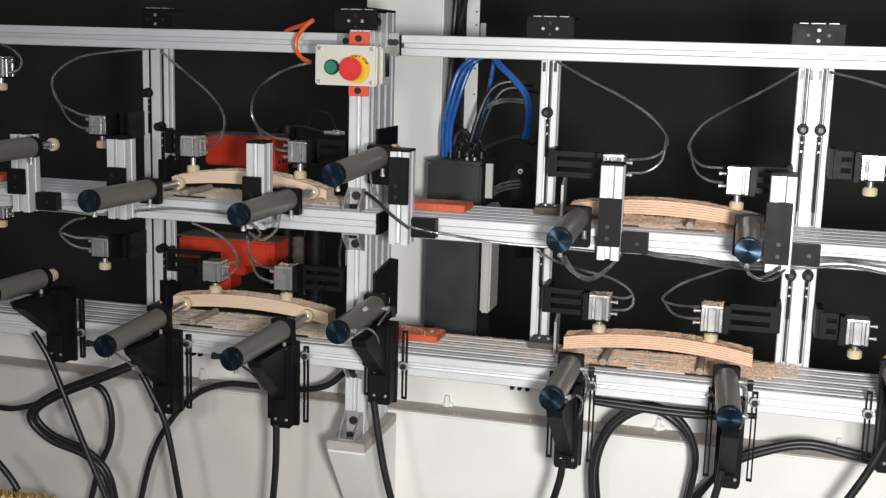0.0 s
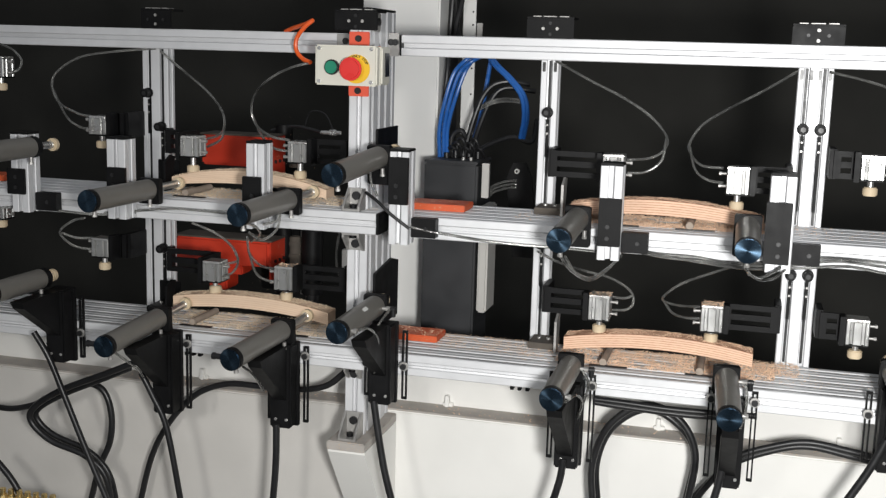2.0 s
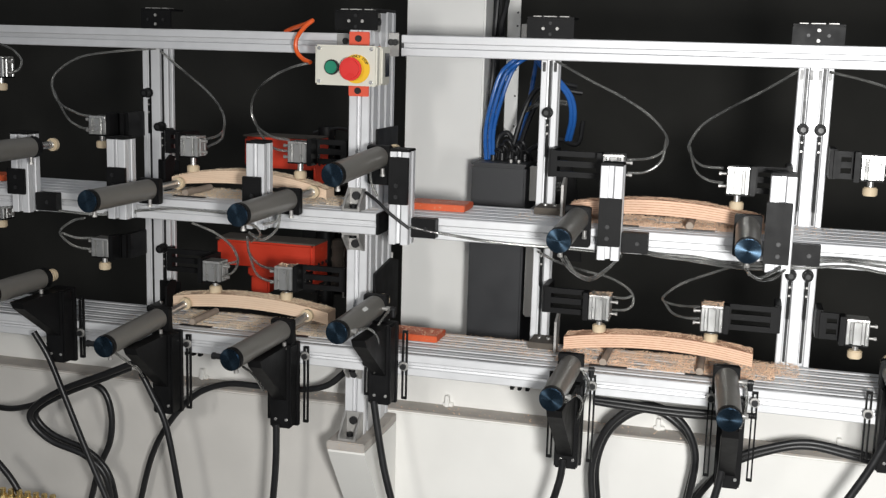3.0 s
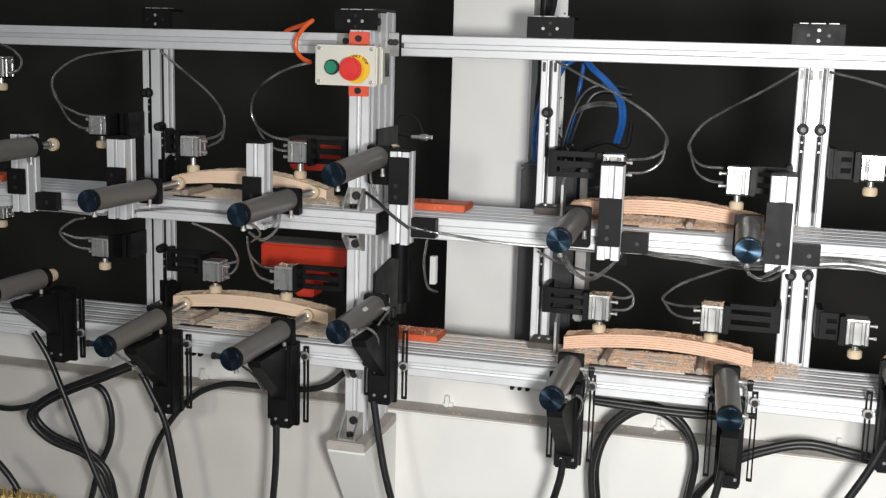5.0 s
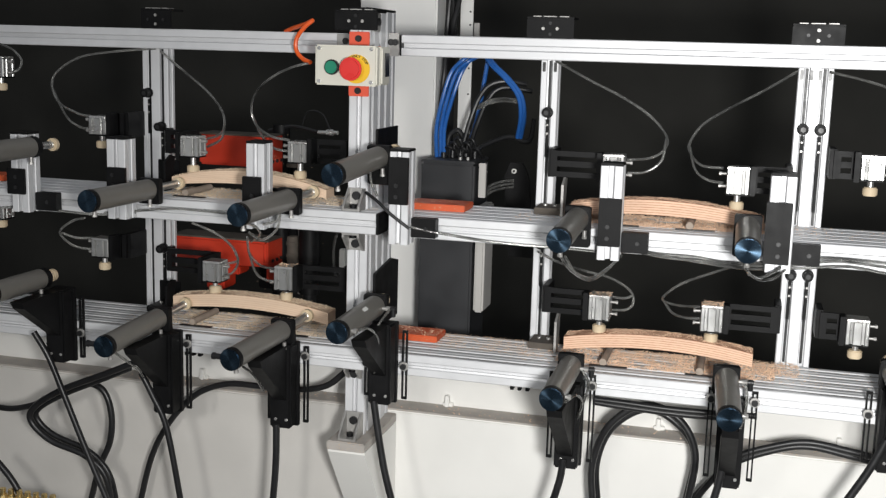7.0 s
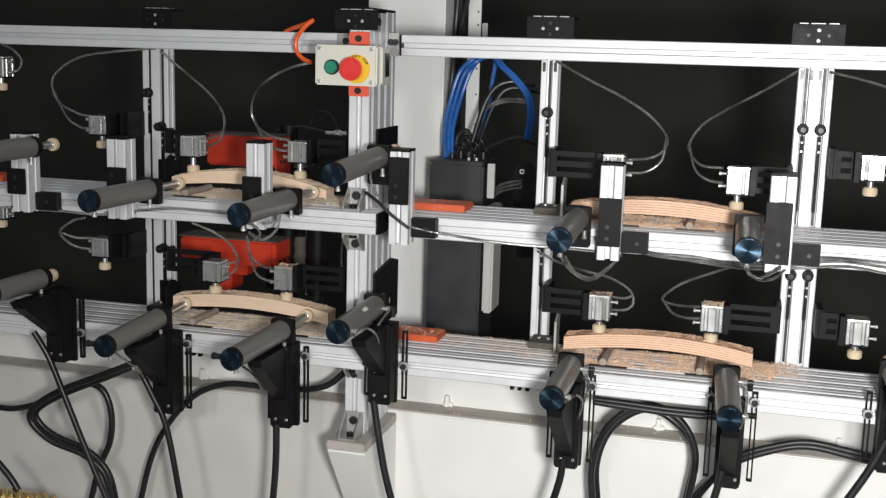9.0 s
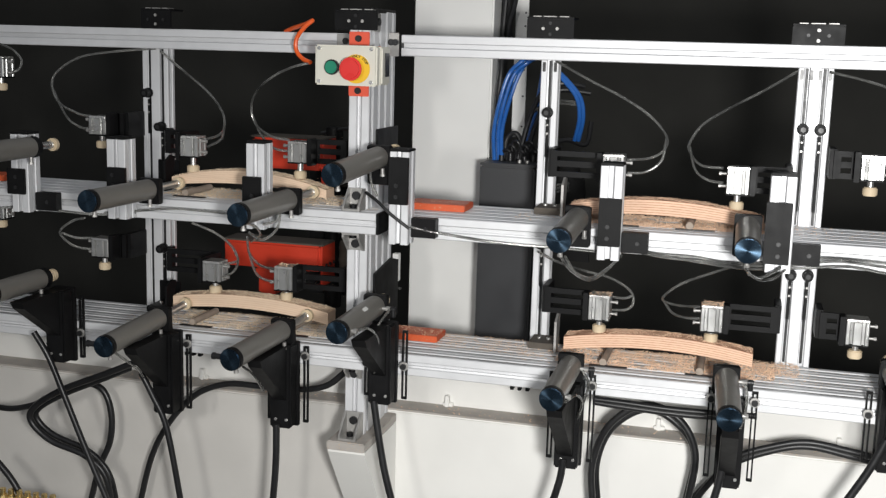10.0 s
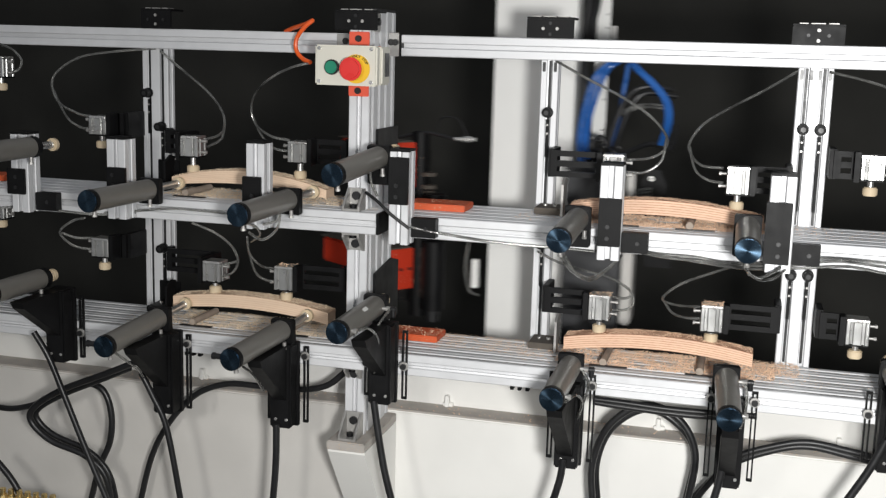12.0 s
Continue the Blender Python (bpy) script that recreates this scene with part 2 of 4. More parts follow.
def machine_base():
    t = thing("machine_bed", "white painted steel machine bed with dusty ledge", "machine bed")
    # West panel: the weaker light is put into its greyer colour.
    part("front_panel", box(B(), (LEFT, 0.04, 0.0), (-0.0005, 0.10, 0.864), 0.003), SHADED_WHITE, t, "white panel with its dimmer light painted in")
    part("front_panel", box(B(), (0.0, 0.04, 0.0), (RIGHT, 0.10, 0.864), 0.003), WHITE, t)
    part("ledge", box(B(), (LEFT, 0.039, 0.8645), (RIGHT, 0.10, 0.8685), 0.001), LEDGE, t, "dust-covered ledge")
    part("back_panel", box(B(), (LEFT, 0.10, 0.80), (RIGHT, 0.16, 0.985), 0.003), WHITE, t)
    bm = box(B(), (-0.020, -0.165, 0.842), (0.056, 0.0385, 0.860), 0.002)
    part("pedestal_plate", bm, LEDGE, t, "dusty pedestal plate")
    bm = plate(B(), [(-0.158, 0.8415), (0.0385, 0.8415), (0.0385, 0.560), (-0.158, 0.836)], "x", -0.020, 0.0555)
    part("pedestal_gusset", bm, WHITE, t)
    for x in (-0.411, 0.150, 0.585, 0.925):
        bm = box(B(), (x - 0.004, 0.085, 0.8685), (x + 0.004, 0.099, 0.892), 0.001)
        box(bm, (x - 0.009, 0.090, 0.8685), (x + 0.012, 0.099, 0.876), 0.001)
        part("clip", bm, WHITE, t)
    return t


machine_base()


# ---- fixture frame ----
def rails():
    for name, x0, x1, z0, kindof in (("top_rail", LEFT, -0.048, Z_TOP, 0), ("top_rail", 0.062, RIGHT, Z_TOP, 0)):
        ob = thing(name, "silver slotted aluminium top rail across the posts", "rail", group="top rails")
        part("profile", profile(B(), "x", (x0, 0.0, z0), (x1, 0.04, z0 + 0.04), 1, 1), ALU, ob)
        for xe in (x0, x1):
            d = -0.0045 if xe == x0 else 0.0005
            part("end_cap", box(B(), (xe + d, 0.0, z0), (xe + d + 0.004, 0.04, z0 + 0.04), 0.001), BLACK, ob, "black plastic end cap")
    for z, lab in ((Z_MID, "upper"), (Z_LOW, "lower")):
        for x0, x1 in ((LEFT, 0.068), (0.0935, RIGHT)) if lab == "upper" else ((LEFT, RIGHT),):
            ob = thing("work_rail", "wide slotted aluminium " + lab + " work rail dusted with wood chips", "rail", group="work rails")
            back = Y_POST - 0.001 if lab == "upper" else 0.026
            w = (back - Y_FRONT) / 5
            for k in range(5):
                y = Y_FRONT + k * w
                # The second material paints the shade and dust of the upper slots.
                part("bar", profile(B(), "x", (x0, y + (0.0004 if k else 0), z - 0.04), (x1, y + w - 0.0004, z), 1, 1, 0.011), ALU, ob).data.materials.append(SLOT_SHADE)
            if x1 < 1.1:
                part("end_cap", box(B(), (x1 + 0.0005, Y_FRONT, z - 0.04), (x1 + 0.005, Y_POST - 0.001, z), 0.001), BLACK, ob, "black plastic end cap")


def post(x0, x1, z0, z1, y0, y1, n, label):
    ob = thing("post", label, "post", group="upright posts")
    part("profile", profile(B(), "z", (x0, y0, z0), (x1, y1, z1), n, max(1, round((y1 - y0) / 0.035))), ALU, ob)
    return ob


rails()
P_ONE = post(0.327, 0.361, 1.004, 1.625, Y_POST, Y_POST + 0.03, 1, "single slotted aluminium upright post")
P_TWO = post(0.794, 0.855, 1.004, 1.625, Y_POST, Y_POST + 0.03, 2, "double slotted aluminium upright post")
P_THREE = post(-0.518, -0.459, 1.004, 1.625, Y_POST, Y_POST + 0.03, 2, "double slotted aluminium upright post")


# Dark strips added in the post slots stand for the shade inside.
for ob, xs in ((P_ONE, (0.344,)), (P_TWO, (0.8093, 0.8398)), (P_THREE, (-0.5033, -0.4738))):
    for x in xs:
        for z0, z1 in ((Z_LOW + 0.001, Z_MID - 0.042), (Z_MID + 0.001, Z_TOP - 0.001)):
            part("slot_shade_strip", box(B(), (x - 0.0023, Y_POST + 0.0050, z0), (x + 0.0023, Y_POST + 0.0070, z1), 0.0004), DARK_STEEL, ob, "dark strip added as the shade in the slot")


for ob, xs in ((P_ONE, (0.333, 0.3545)), (P_TWO, (0.800, 0.817, 0.832, 0.849))):
    for x in xs:
        bm = box(B(), (x - 0.0030, Y_POST - 0.0012, 1.5655), (x + 0.0030, Y_POST + 0.002, 1.5835), 0.0009)
        part("slot_end", bm, RUBBER, ob, "dark slot end")


def corner_post():
    t = thing("corner_post", "deep slotted aluminium post standing on white pedestal", "post")
    for z0, z1 in ((0.8605, Z_LOW - 0.04), (Z_LOW + 0.0005, Z_MID - 0.0405), (Z_MID + 0.0005, 1.668)):
        part("profile", profile(B(), "z", (-0.003, -0.112, z0), (0.037, 0.040, z1), 1, 4), ALU, t)
    return t


CORNER = corner_post()


# ---- clamping gear ----
def push_cylinder(x, z, tip, y0=-0.372, y1=-0.182, block=True, plug=False, yaw=0.0, pitch=0.0, r=0.0198, side=False):
    """A round pneumatic cylinder along y whose rod carries a pad at tip."""
    t = thing("pneumatic_cylinder", "grey round pneumatic cylinder with blue turned end cap", "pneumatic cylinder", (x, 0, z), "push cylinders")
    t.matrix_basis = Matrix.Translation((x, y0, z)) @ pose(0, 0, 0, pitch, 0, -yaw) @ Matrix.Translation((0, -y0, 0))
    part("barrel", rod(B(), (0, y0 + 0.0142, 0), (0, y1, 0), r, 40), BARREL, t, smooth=True)
    part("end_cap", rod(B(), (0, y0, 0), (0, y0 + 0.0035, 0), r - 0.0003, 40, bev=0.001), CAP, t, "blue turned metal cap", smooth=True)
    part("end_ring", rod(B(), (0, y0 + 0.0036, 0), (0, y0 + 0.014, 0), r + 0.0005, 40, bev=0.001), BLACK, t, "black end ring", smooth=True)
    if block:
        part("mount_block", box(B(), (-0.0225, y1, -0.050 if x > 0 and z > 1.2 else -0.028), (0.0225, y1 + 0.018, 0.0205), 0.002), BLACK, t)
    else:
        part("collar", rod(B(), (0, y1, 0), (0, y1 + 0.017, 0), r + 0.0007, 32, bev=0.002), BLACK, t, smooth=True)
    if plug:
        bm = rod(B(), (-0.020, y0 + 0.012, 0), (-0.036, y0 + 0.012, 0), 0.0052, 14)
        rod(bm, (-0.036, y0 + 0.012, 0), (-0.040, y0 + 0.012, 0), 0.0066, 8)
        part("plug", bm, RUBBER, t, "black plug", smooth=True)
    part("piston_rod", rod(B(), (0, y1 + 0.018, 0), (0, tip - 0.008, 0), 0.007, 20), STEEL, t, "bright steel rod", smooth=True)
    pad = part("pad", rod(B(), (0, tip - 0.012, 0), (0, tip, 0), 0.0125, 24, bev=0.002), PAD, t, "beige rubber pad", smooth=True)
    part("pad_screw", rod(B(), (0, tip - 0.0165, 0), (0, tip - 0.012, 0), 0.0085, 6), STEEL, pad)
    if side:
        for yy, out in ((y0 + 0.022, 0.009), (y1 - 0.010, 0.014)):
            bm = rod(B(), (r - 0.001, yy, 0.0), (r + out, yy, 0.0), 0.0034, 14)
            rod(bm, (r + out * 0.45, yy, 0.0), (r + out, yy, 0.0), 0.0048, 6)
            fit = part("air_fitting", bm, CAST, t, "bright screw-in air fitting", smooth=True)
            if out > 0.01:
                bm = rod(B(), (r + out + 0.0003, yy, 0.0), (r + out + 0.011, yy, 0.0), 0.0055, 16, bev=0.0015)
                rod(bm, (r + out + 0.006, yy - 0.001, 0.003), (r + out + 0.006, yy - 0.001, -0.014), 0.0045, 14, bev=0.001)
                part("elbow", bm, RUBBER, fit, "black push-in elbow", smooth=True)
        return t
    for yy, dx in ((y0 + 0.022, 0.0), (y1 - 0.018, 0.016)):
        bm = rod(B(), (dx, yy, -0.016), (dx, yy, -0.026), 0.0036, 14)
        rod(bm, (dx, yy, -0.026), (dx, yy, -0.030), 0.0046, 6)
        part("air_fitting", bm, CAST, t, smooth=True)
    return t


def upper_mount(x0, x1, ztop, zp0, zp1, right_angle=True, shift=-0.004):
    """A short upright profile before the upper rail with a black clamp plate."""
    t = thing("cylinder_mount", "short aluminium profile with black clamp plate on upper rail", "bracket", group="upper cylinder mounts")
    part("profile", profile(B(), "z", (x0, -0.197, 1.264 if x0 < 0 else 1.255), (x1, Y_FRONT - 0.001, ztop), 1, 1), ALU, t)
    part("top_cap", box(B(), (x0, -0.197, ztop + 0.0005), (x1, Y_FRONT - 0.001, ztop + 0.005), 0.001), BLACK, t, "black plastic cap")
    part("clamp_plate", box(B(), (x0 + shift, -0.206, zp0), (x1 + shift, -0.1975, zp1), 0.001), BLACK, t, "black plate with two bolts")
    for k in (0.014, 0.034):
        bolt(t, ((x0 + x1) / 2 - 0.002, -0.206, zp0 + k), "y", 0.0038, BLACK)
    if right_angle:
        part("angle", box(B(), (x1 + 0.0005, -0.178, 1.267), (x1 + 0.046, -0.156, 1.302), 0.001), BLACK, t, "black angle bracket")
        bolt(t, (x1 + 0.028, -0.178, 1.284), "y", 0.0036, BLACK)
    return t


# front centre x and z, end of the rod along y, yaw and pitch in degrees
UPPER = [(-0.603, 1.396, -0.150, 0, 0), (-0.3925, 1.322, -0.066, 3.4, 0.3), (-0.106, 1.3163, -0.066, 3.5, 1.4), (0.0635, 1.3933, -0.10, 5.0, 4.5),
         (0.4414, 1.3116, -0.120, 0.2, 2.8), (0.728, 1.3167, -0.120, -0.6, 2.4)]
LOWER = [(-0.603, 1.137, -0.168, 0, 0), (-0.3674, 1.0614, -0.066, 0.8, 3.2), (-0.1209, 1.0623, -0.066, 4.4, 2.9), (0.0746, 1.1289, -0.130, 1.0, 1.8),
         (0.4414, 1.0535, -0.140, 0.3, 1.6), (0.7195, 1.0518, -0.140, -3.0, 3.6), (0.975, 1.10, -0.10, 0, 0)]
CYLINDERS = []
for x, z, tip, yaw, pitch in UPPER + LOWER:
    CYLINDERS.append(push_cylinder(x, z, tip, y1=-0.232 if x < -0.5 and z > 1.2 else -0.215 if x < -0.5 else -0.182, block=x > -0.5, plug=z < 1.07 and x < 0, yaw=yaw, pitch=pitch, side=x > 0 and z < 1.2))
bm = B()
for k in range(3):
    box(bm, (-0.0035, 0.007 * k, 0.0), (0.0035, 0.007 * k + 0.0055, 0.0006), 0)
ob = part("print_mark", bm, LABEL_INK, CYLINDERS[9], "pale printed mark")
ob.matrix_basis = Matrix.Translation((0.0122, -0.275, 0.0162)) @ pose(0, 0, 0, 0, 36, 0)
upper_mount(0.480, 0.518, 1.416, 1.280, 1.362, True, 0.001)
upper_mount(0.757, 0.798, 1.414, 1.270, 1.372)
upper_mount(0.106, 0.142, 1.421, 1.328, 1.412, True, 0.001)
upper_mount(-0.171, -0.135, 1.422, 1.293, 1.362, False)
upper_mount(-0.4595, -0.4205, 1.416, 1.316, 1.364, False, 0.004)
upper_mount(-0.671, -0.633, 1.416, 1.30, 1.35, True)


def lower_mount(x0, x1, ztop, zbot):
    """A black slotted bracket that hangs from the lower rail and carries a cylinder."""
    t = thing("cylinder_bracket", "black slotted steel bracket hanging from lower rail", "bracket", group="lower cylinder brackets")
    part("back_plate", box(B(), (x0 + 0.004, -0.166, zbot), (x1 - 0.004, -0.156, ztop), 0.001), BLACK, t)
    part("rib", box(B(), (x0 + 0.006, -0.200, zbot + 0.004), (x1 - 0.006, -0.1665, ztop), 0.003), BLACK, t)
    z = Z_LOW - 0.020                # the bolts sit in the rail's front slot
    head = max(ztop - 0.016, z + 0.018)
    for sx in (x0 - 0.014, x1 + 0.005):
        bm = B()
        for lo, hi in (((sx, -0.164, zbot + 0.012), (sx + 0.0028, -0.158, head - 0.004)), ((sx + 0.0072, -0.164, zbot + 0.012), (sx + 0.010, -0.158, head - 0.004)),
                       ((sx, -0.164, zbot + 0.008), (sx + 0.010, -0.158, zbot + 0.012)), ((sx, -0.164, head - 0.004), (sx + 0.010, -0.158, head))):
            box(bm, lo, hi, 0)
        part("slot_bar", bm, BLACK, t)
        bm = rod(B(), (sx + 0.005, -0.168, z), (sx + 0.005, -0.164, z), 0.0086, 20, bev=0.0008)
        washer = part("washer", bm, CAST, t, "bright steel washer", smooth=True)
        part("bolt", rod(B(), (sx + 0.005, -0.174, z), (sx + 0.005, -0.168, z), 0.0056, 14, bev=0.0008), DARK_STEEL, washer, "dark bolt head", smooth=True)
    xm = (x0 + x1) / 2
    front = -0.352 if 0.3 < x0 < 0.9 else -0.318
    part("gusset", plate(B(), [(-0.2005, ztop), (front, ztop), (front + 0.008, ztop - 0.014), (-0.2005, zbot + (0.028 if front < -0.34 else 0.06))], "x", xm - 0.013, xm + 0.013), BLACK, t)
    for k in (0.35, 0.75):
        bolt(t, (x0 + (x1 - x0) * k, -0.200, zbot + 0.022), "y", 0.0028, STEEL)
    return t


for (x, z, tip, yaw, pitch), zb in zip(LOWER, (0.962, 0.882, 0.882, 0.950, 0.871, 0.871, 0.93)):
    x += 0.020 if x < 0.1 else 0.003
    lower_mount(x - 0.027, x + 0.027, z - (0.014 if -0.5 < x < 0 else 0.024), zb)


def press_clamp(x, z0, z1, zk, arm):
    """A short square cylinder that presses down, on a black slotted arm from a post at x = arm."""
    t = thing("press_clamp", "small square silver air cylinder with beige pad on black arm", "clamp", (x, -0.045, 0), "press clamps")
    bm = profile(B(), "z", (-0.0195, -0.0195, z0), (0.0195, 0.0195, z1 - 0.005), 2, 2, 0.0048)
    part("body", bm, CLAMP_BODY, t)
    part("head", box(B(), (-0.0195, -0.0195, z1 - 0.0045), (0.0195, 0.0195, z1), 0.0015), STEEL, t)
    part("foot", box(B(), (-0.0195, -0.0195, z0 - 0.003), (0.0195, 0.0195, z0 - 0.0005), 0.0008), BLACK, t)
    part("piston_rod", rod(B(), (0, 0, zk + 0.012), (0, 0, z0 - 0.003), 0.0055, 16), STEEL, t, smooth=True)
    part("pad", rod(B(), (0, 0, zk), (0, 0, zk + 0.015), 0.0125, 24, bev=0.002), PAD, t, "beige rubber pad", smooth=True)
    s = 1 if arm > x else -1
    zc = (z0 + z1) / 2
    lo, hi = sorted((s * 0.021, arm - x))
    yb = 0.060 if arm == -0.452 else 0.012
    bm = B()
    for a, b in ((zc + 0.014, zc + 0.024), (zc - 0.005, zc + 0.006), (zc - 0.024, zc - 0.014)):
        box(bm, (lo + 0.0121, yb, a), (hi - 0.0121, yb + 0.008, b), 0)
    box(bm, (lo, yb, zc - 0.024), (lo + 0.012, yb + 0.008, zc + 0.024), 0)
    box(bm, (hi - 0.012, yb, zc - 0.024), (hi, yb + 0.008, zc + 0.024), 0)
    part("arm", bm, BLACK, t, "black slotted arm")
    part("arm_plate", box(B(), tuple(sorted((s * 0.0205, s * 0.030)))[:1] + (-0.02, zc - 0.026), tuple(sorted((s * 0.0205, s * 0.030)))[1:] + (yb - 0.0005, zc + 0.026), 0.001), BLACK, t)
    ax = arm - x
    part("arm_foot", box(B(), (ax - 0.006, yb + 0.0084, zc - 0.026), (ax + 0.006, 0.0865, zc + 0.026), 0.001), BLACK, t)
    for dz in (0.010, -0.012):
        bm = rod(B(), (-s * 0.0195, -0.005, zc + dz), (-s * 0.029, -0.005, zc + dz), 0.0026, 12)
        rod(bm, (-s * 0.029, -0.005, zc + dz), (-s * 0.033, -0.005, zc + dz), 0.0035, 6)
        part("air_fitting", bm, CAST, t, smooth=True)
    return t


for args in ((0.704, 1.366, 1.413, 1.336, 0.790), (0.485, 1.375, 1.424, 1.343, 0.366), (0.473, 1.118, 1.164, 1.091, 0.366), (0.676, 1.115, 1.162, 1.0925, 0.790),
             (-0.126, 1.378, 1.418, 1.345, -0.035), (-0.357, 1.378, 1.418, 1.344, -0.452), (-0.310, 1.127, 1.168, 1.100, -0.452), (-0.154, 1.122, 1.169, 1.099, -0.035),
             (-0.562, 1.412, 1.449, 1.383, -0.520), (-0.563, 1.159, 1.197, 1.129, -0.520), (0.924, 1.403, 1.444, 1.374, 0.862), (0.924, 1.114, 1.159, 1.086, 0.862),
             (-0.797, 1.521, 1.562, 1.492, -0.95), (-0.810, 1.223, 1.265, 1.202, -0.95)):
    press_clamp(*args)


# ---- workpieces ----
def workpiece(x0, x1, zb, rb, zt, rt, tilt, mat, y0=-0.064, y1=-0.022):
    """A curved blank: lower and upper face rise by rb and rt from the ends to the middle."""
    t = B()
    uv = t.loops.layers.uv.new("UVMap")
    n = 28
    rings = []
    for k in range(n + 1):
        u = k / n
        x = x0 + (x1 - x0) * u
        q = 1 - (2 * u - 1) ** 2
        lo, hi = zb + rb * q + tilt * (u - 0.5), zt + rt * q + tilt * (u - 0.5)
        rings.append([t.verts.new((x, y, z)) for y, z in ((y0, lo), (y1, lo), (y1, hi), (y0, hi))])
    for i, (a, b) in enumerate(zip(rings, rings[1:])):
        for k in range(4):
            f = t.faces.new((a[k], a[(k + 1) % 4], b[(k + 1) % 4], b[k]))
            for l in f.loops:
                on_a = l.vert in a
                ring = a if on_a else b
                l[uv].uv = ((i + (0 if on_a else 1)) / n * 3, 0.0 if ring.index(l.vert) < 2 else 1.0)
    for ring in (rings[0], rings[-1]):
        f = t.faces.new(ring)
        for l in f.loops:
            l[uv].uv = (0.0, 0.0 if ring.index(l.vert) < 2 else 1.0)
    edges = [e for e in t.edges if len(e.link_faces) == 2 and e.calc_face_angle(0) > 0.7]
    bmesh.ops.bevel(t, geom=edges, offset=0.0012, segments=1, affect="EDGES")
    ob = part("workpiece", t, mat)
    return tagged(ob, "curved layered plywood blank dusted with wood chips", "wood blank", "clamped wood blanks")


BLANKS = ((0.412, 0.753, 1.3075, 0.012, 1.3285, 0.0180, -0.006, PLY), (0.411, 0.752, 1.0565, 0.0155, 1.0805, 0.0170, 0.0, PLY),
          (-0.395, -0.064, 1.3145, 0.014, 1.331, 0.0235, -0.008, PLY_PALE), (-0.396, -0.058, 1.063, 0.014, 1.087, 0.0160, -0.006, PLY_PALE))
for b in BLANKS:
    workpiece(*b)


# ---- fittings on the frame ----
def cast_angle(t, x0, x1, y0, y1, z0, z1, flip=False):
    """A cast corner bracket: a foot, an upright back and two sloping cheeks."""
    a, b = (z1, z0) if flip else (z0, z1)
    s = -1 if flip else 1
    bm = box(B(), (x0, y0, min(a, a + s * 0.004)), (x1, y1, max(a, a + s * 0.004)), 0.0006)
    box(bm, (x0 + 0.002, y1 - 0.004, min(a, b) + 0.0002), (x1 - 0.002, y1 - 0.0002, max(a, b)), 0.0006)
    for xa in (x0, x1 - 0.004):
        plate(bm, [(y0 + 0.001, a + s * 0.004), (y1 - 0.001, a + s * 0.004), (y1 - 0.001, b), (y1 - 0.008, b), (y0 + 0.001, a + s * 0.009)], "x", xa, xa + 0.004)
    ob = part("corner_bracket", bm, CAST, t, "grey cast corner bracket")
    xm = (x0 + x1) / 2
    bolt(ob, (xm, y1 - 0.004, (a * 0.35 + b * 0.65)), "y", 0.0080, BLACK)
    bm = rod(B(), (xm, (y0 + y1) / 2 - 0.004, a + s * 0.004), (xm, (y0 + y1) / 2 - 0.004, a + s * 0.011), 0.0065, 16)
    part("bolt", bm, BLACK, ob, smooth=True)
    return ob


cast_angle(CORNER, 0.0, 0.034, -0.150, -0.1125, Z_MID + 0.0005, Z_MID + 0.040)
cast_angle(CORNER, 0.0, 0.034, -0.150, -0.1125, Z_MID - 0.078, Z_MID - 0.0405, True)
cast_angle(CORNER, 0.0, 0.036, -0.158, -0.1125, 0.8605, 0.906)
cast_angle(CORNER, 0.004, 0.032, -0.142, -0.1125, Z_LOW - 0.068, Z_LOW - 0.0405, True)
part("side_panel", box(B(), (0.0375, -0.074, 1.405), (0.0425, 0.052, 1.450), 0.001), BLACK, CORNER, "black side panel")
part("side_panel", plate(B(), [(-0.074, 1.062), (0.072, 1.062), (0.072, 1.176), (0.03, 1.186), (-0.074, 1.172)], "x", 0.0375, 0.0425), BLACK, CORNER, "black side panel")
cheek = part("top_bracket", box(B(), (0.0375, -0.108, 1.6305), (0.0415, -0.064, 1.664), 0.0015), CAST, CORNER, "grey cast bracket")
bolt(cheek, (0.0415, -0.088, 1.648), "x", 0.0072, BLACK)
part("top_cap", box(B(), (-0.003, -0.112, 1.6685), (0.037, 0.040, 1.673), 0.001), BLACK, CORNER, "black plastic cap")


def head_plate(x0, x1, y, z0, z1, upright):
    t = thing("head_plate", "black bolted angle plate on top of the post", "bracket", group="post head plates")
    part("front_plate", box(B(), (x0, y, z0), (x1, y + 0.005, z1), 0.0008), BLACK, t)
    part("top_plate", box(B(), (x0, y, z1 + 0.0002), (x1, y + 0.055, z1 + 0.004), 0.0008), BLACK, t)
    w = x1 - x0
    for k in ((0.12, 0.30), (0.34, 0.62), (0.68, 0.88)):
        part("shim", box(B(), (x0 + w * k[0], y + 0.004, z1 + 0.0042), (x0 + w * k[1], y + 0.03, z1 + 0.0058), 0.0005), CAST, t, "bright metal strip")
    xm, zm = (x0 + x1) / 2, (z0 + z1) / 2
    for dx, dz, m in ((0, 0.009, STEEL), (0, -0.009, STEEL), (0.017, 0, BLACK), (-0.017, 0, BLACK)) if upright else ((-0.013, 0, STEEL), (0.013, 0, STEEL), (0, 0.010, BLACK), (0, -0.010, BLACK)):
        bolt(t, (xm + dx, y, zm + dz), "y", 0.0030, CAST if m is STEEL else m)


head_plate(-0.494, -0.427, -0.002, 1.6275, 1.663, True)
head_plate(0.305, 0.393, -0.002, 1.6275, 1.662, False)
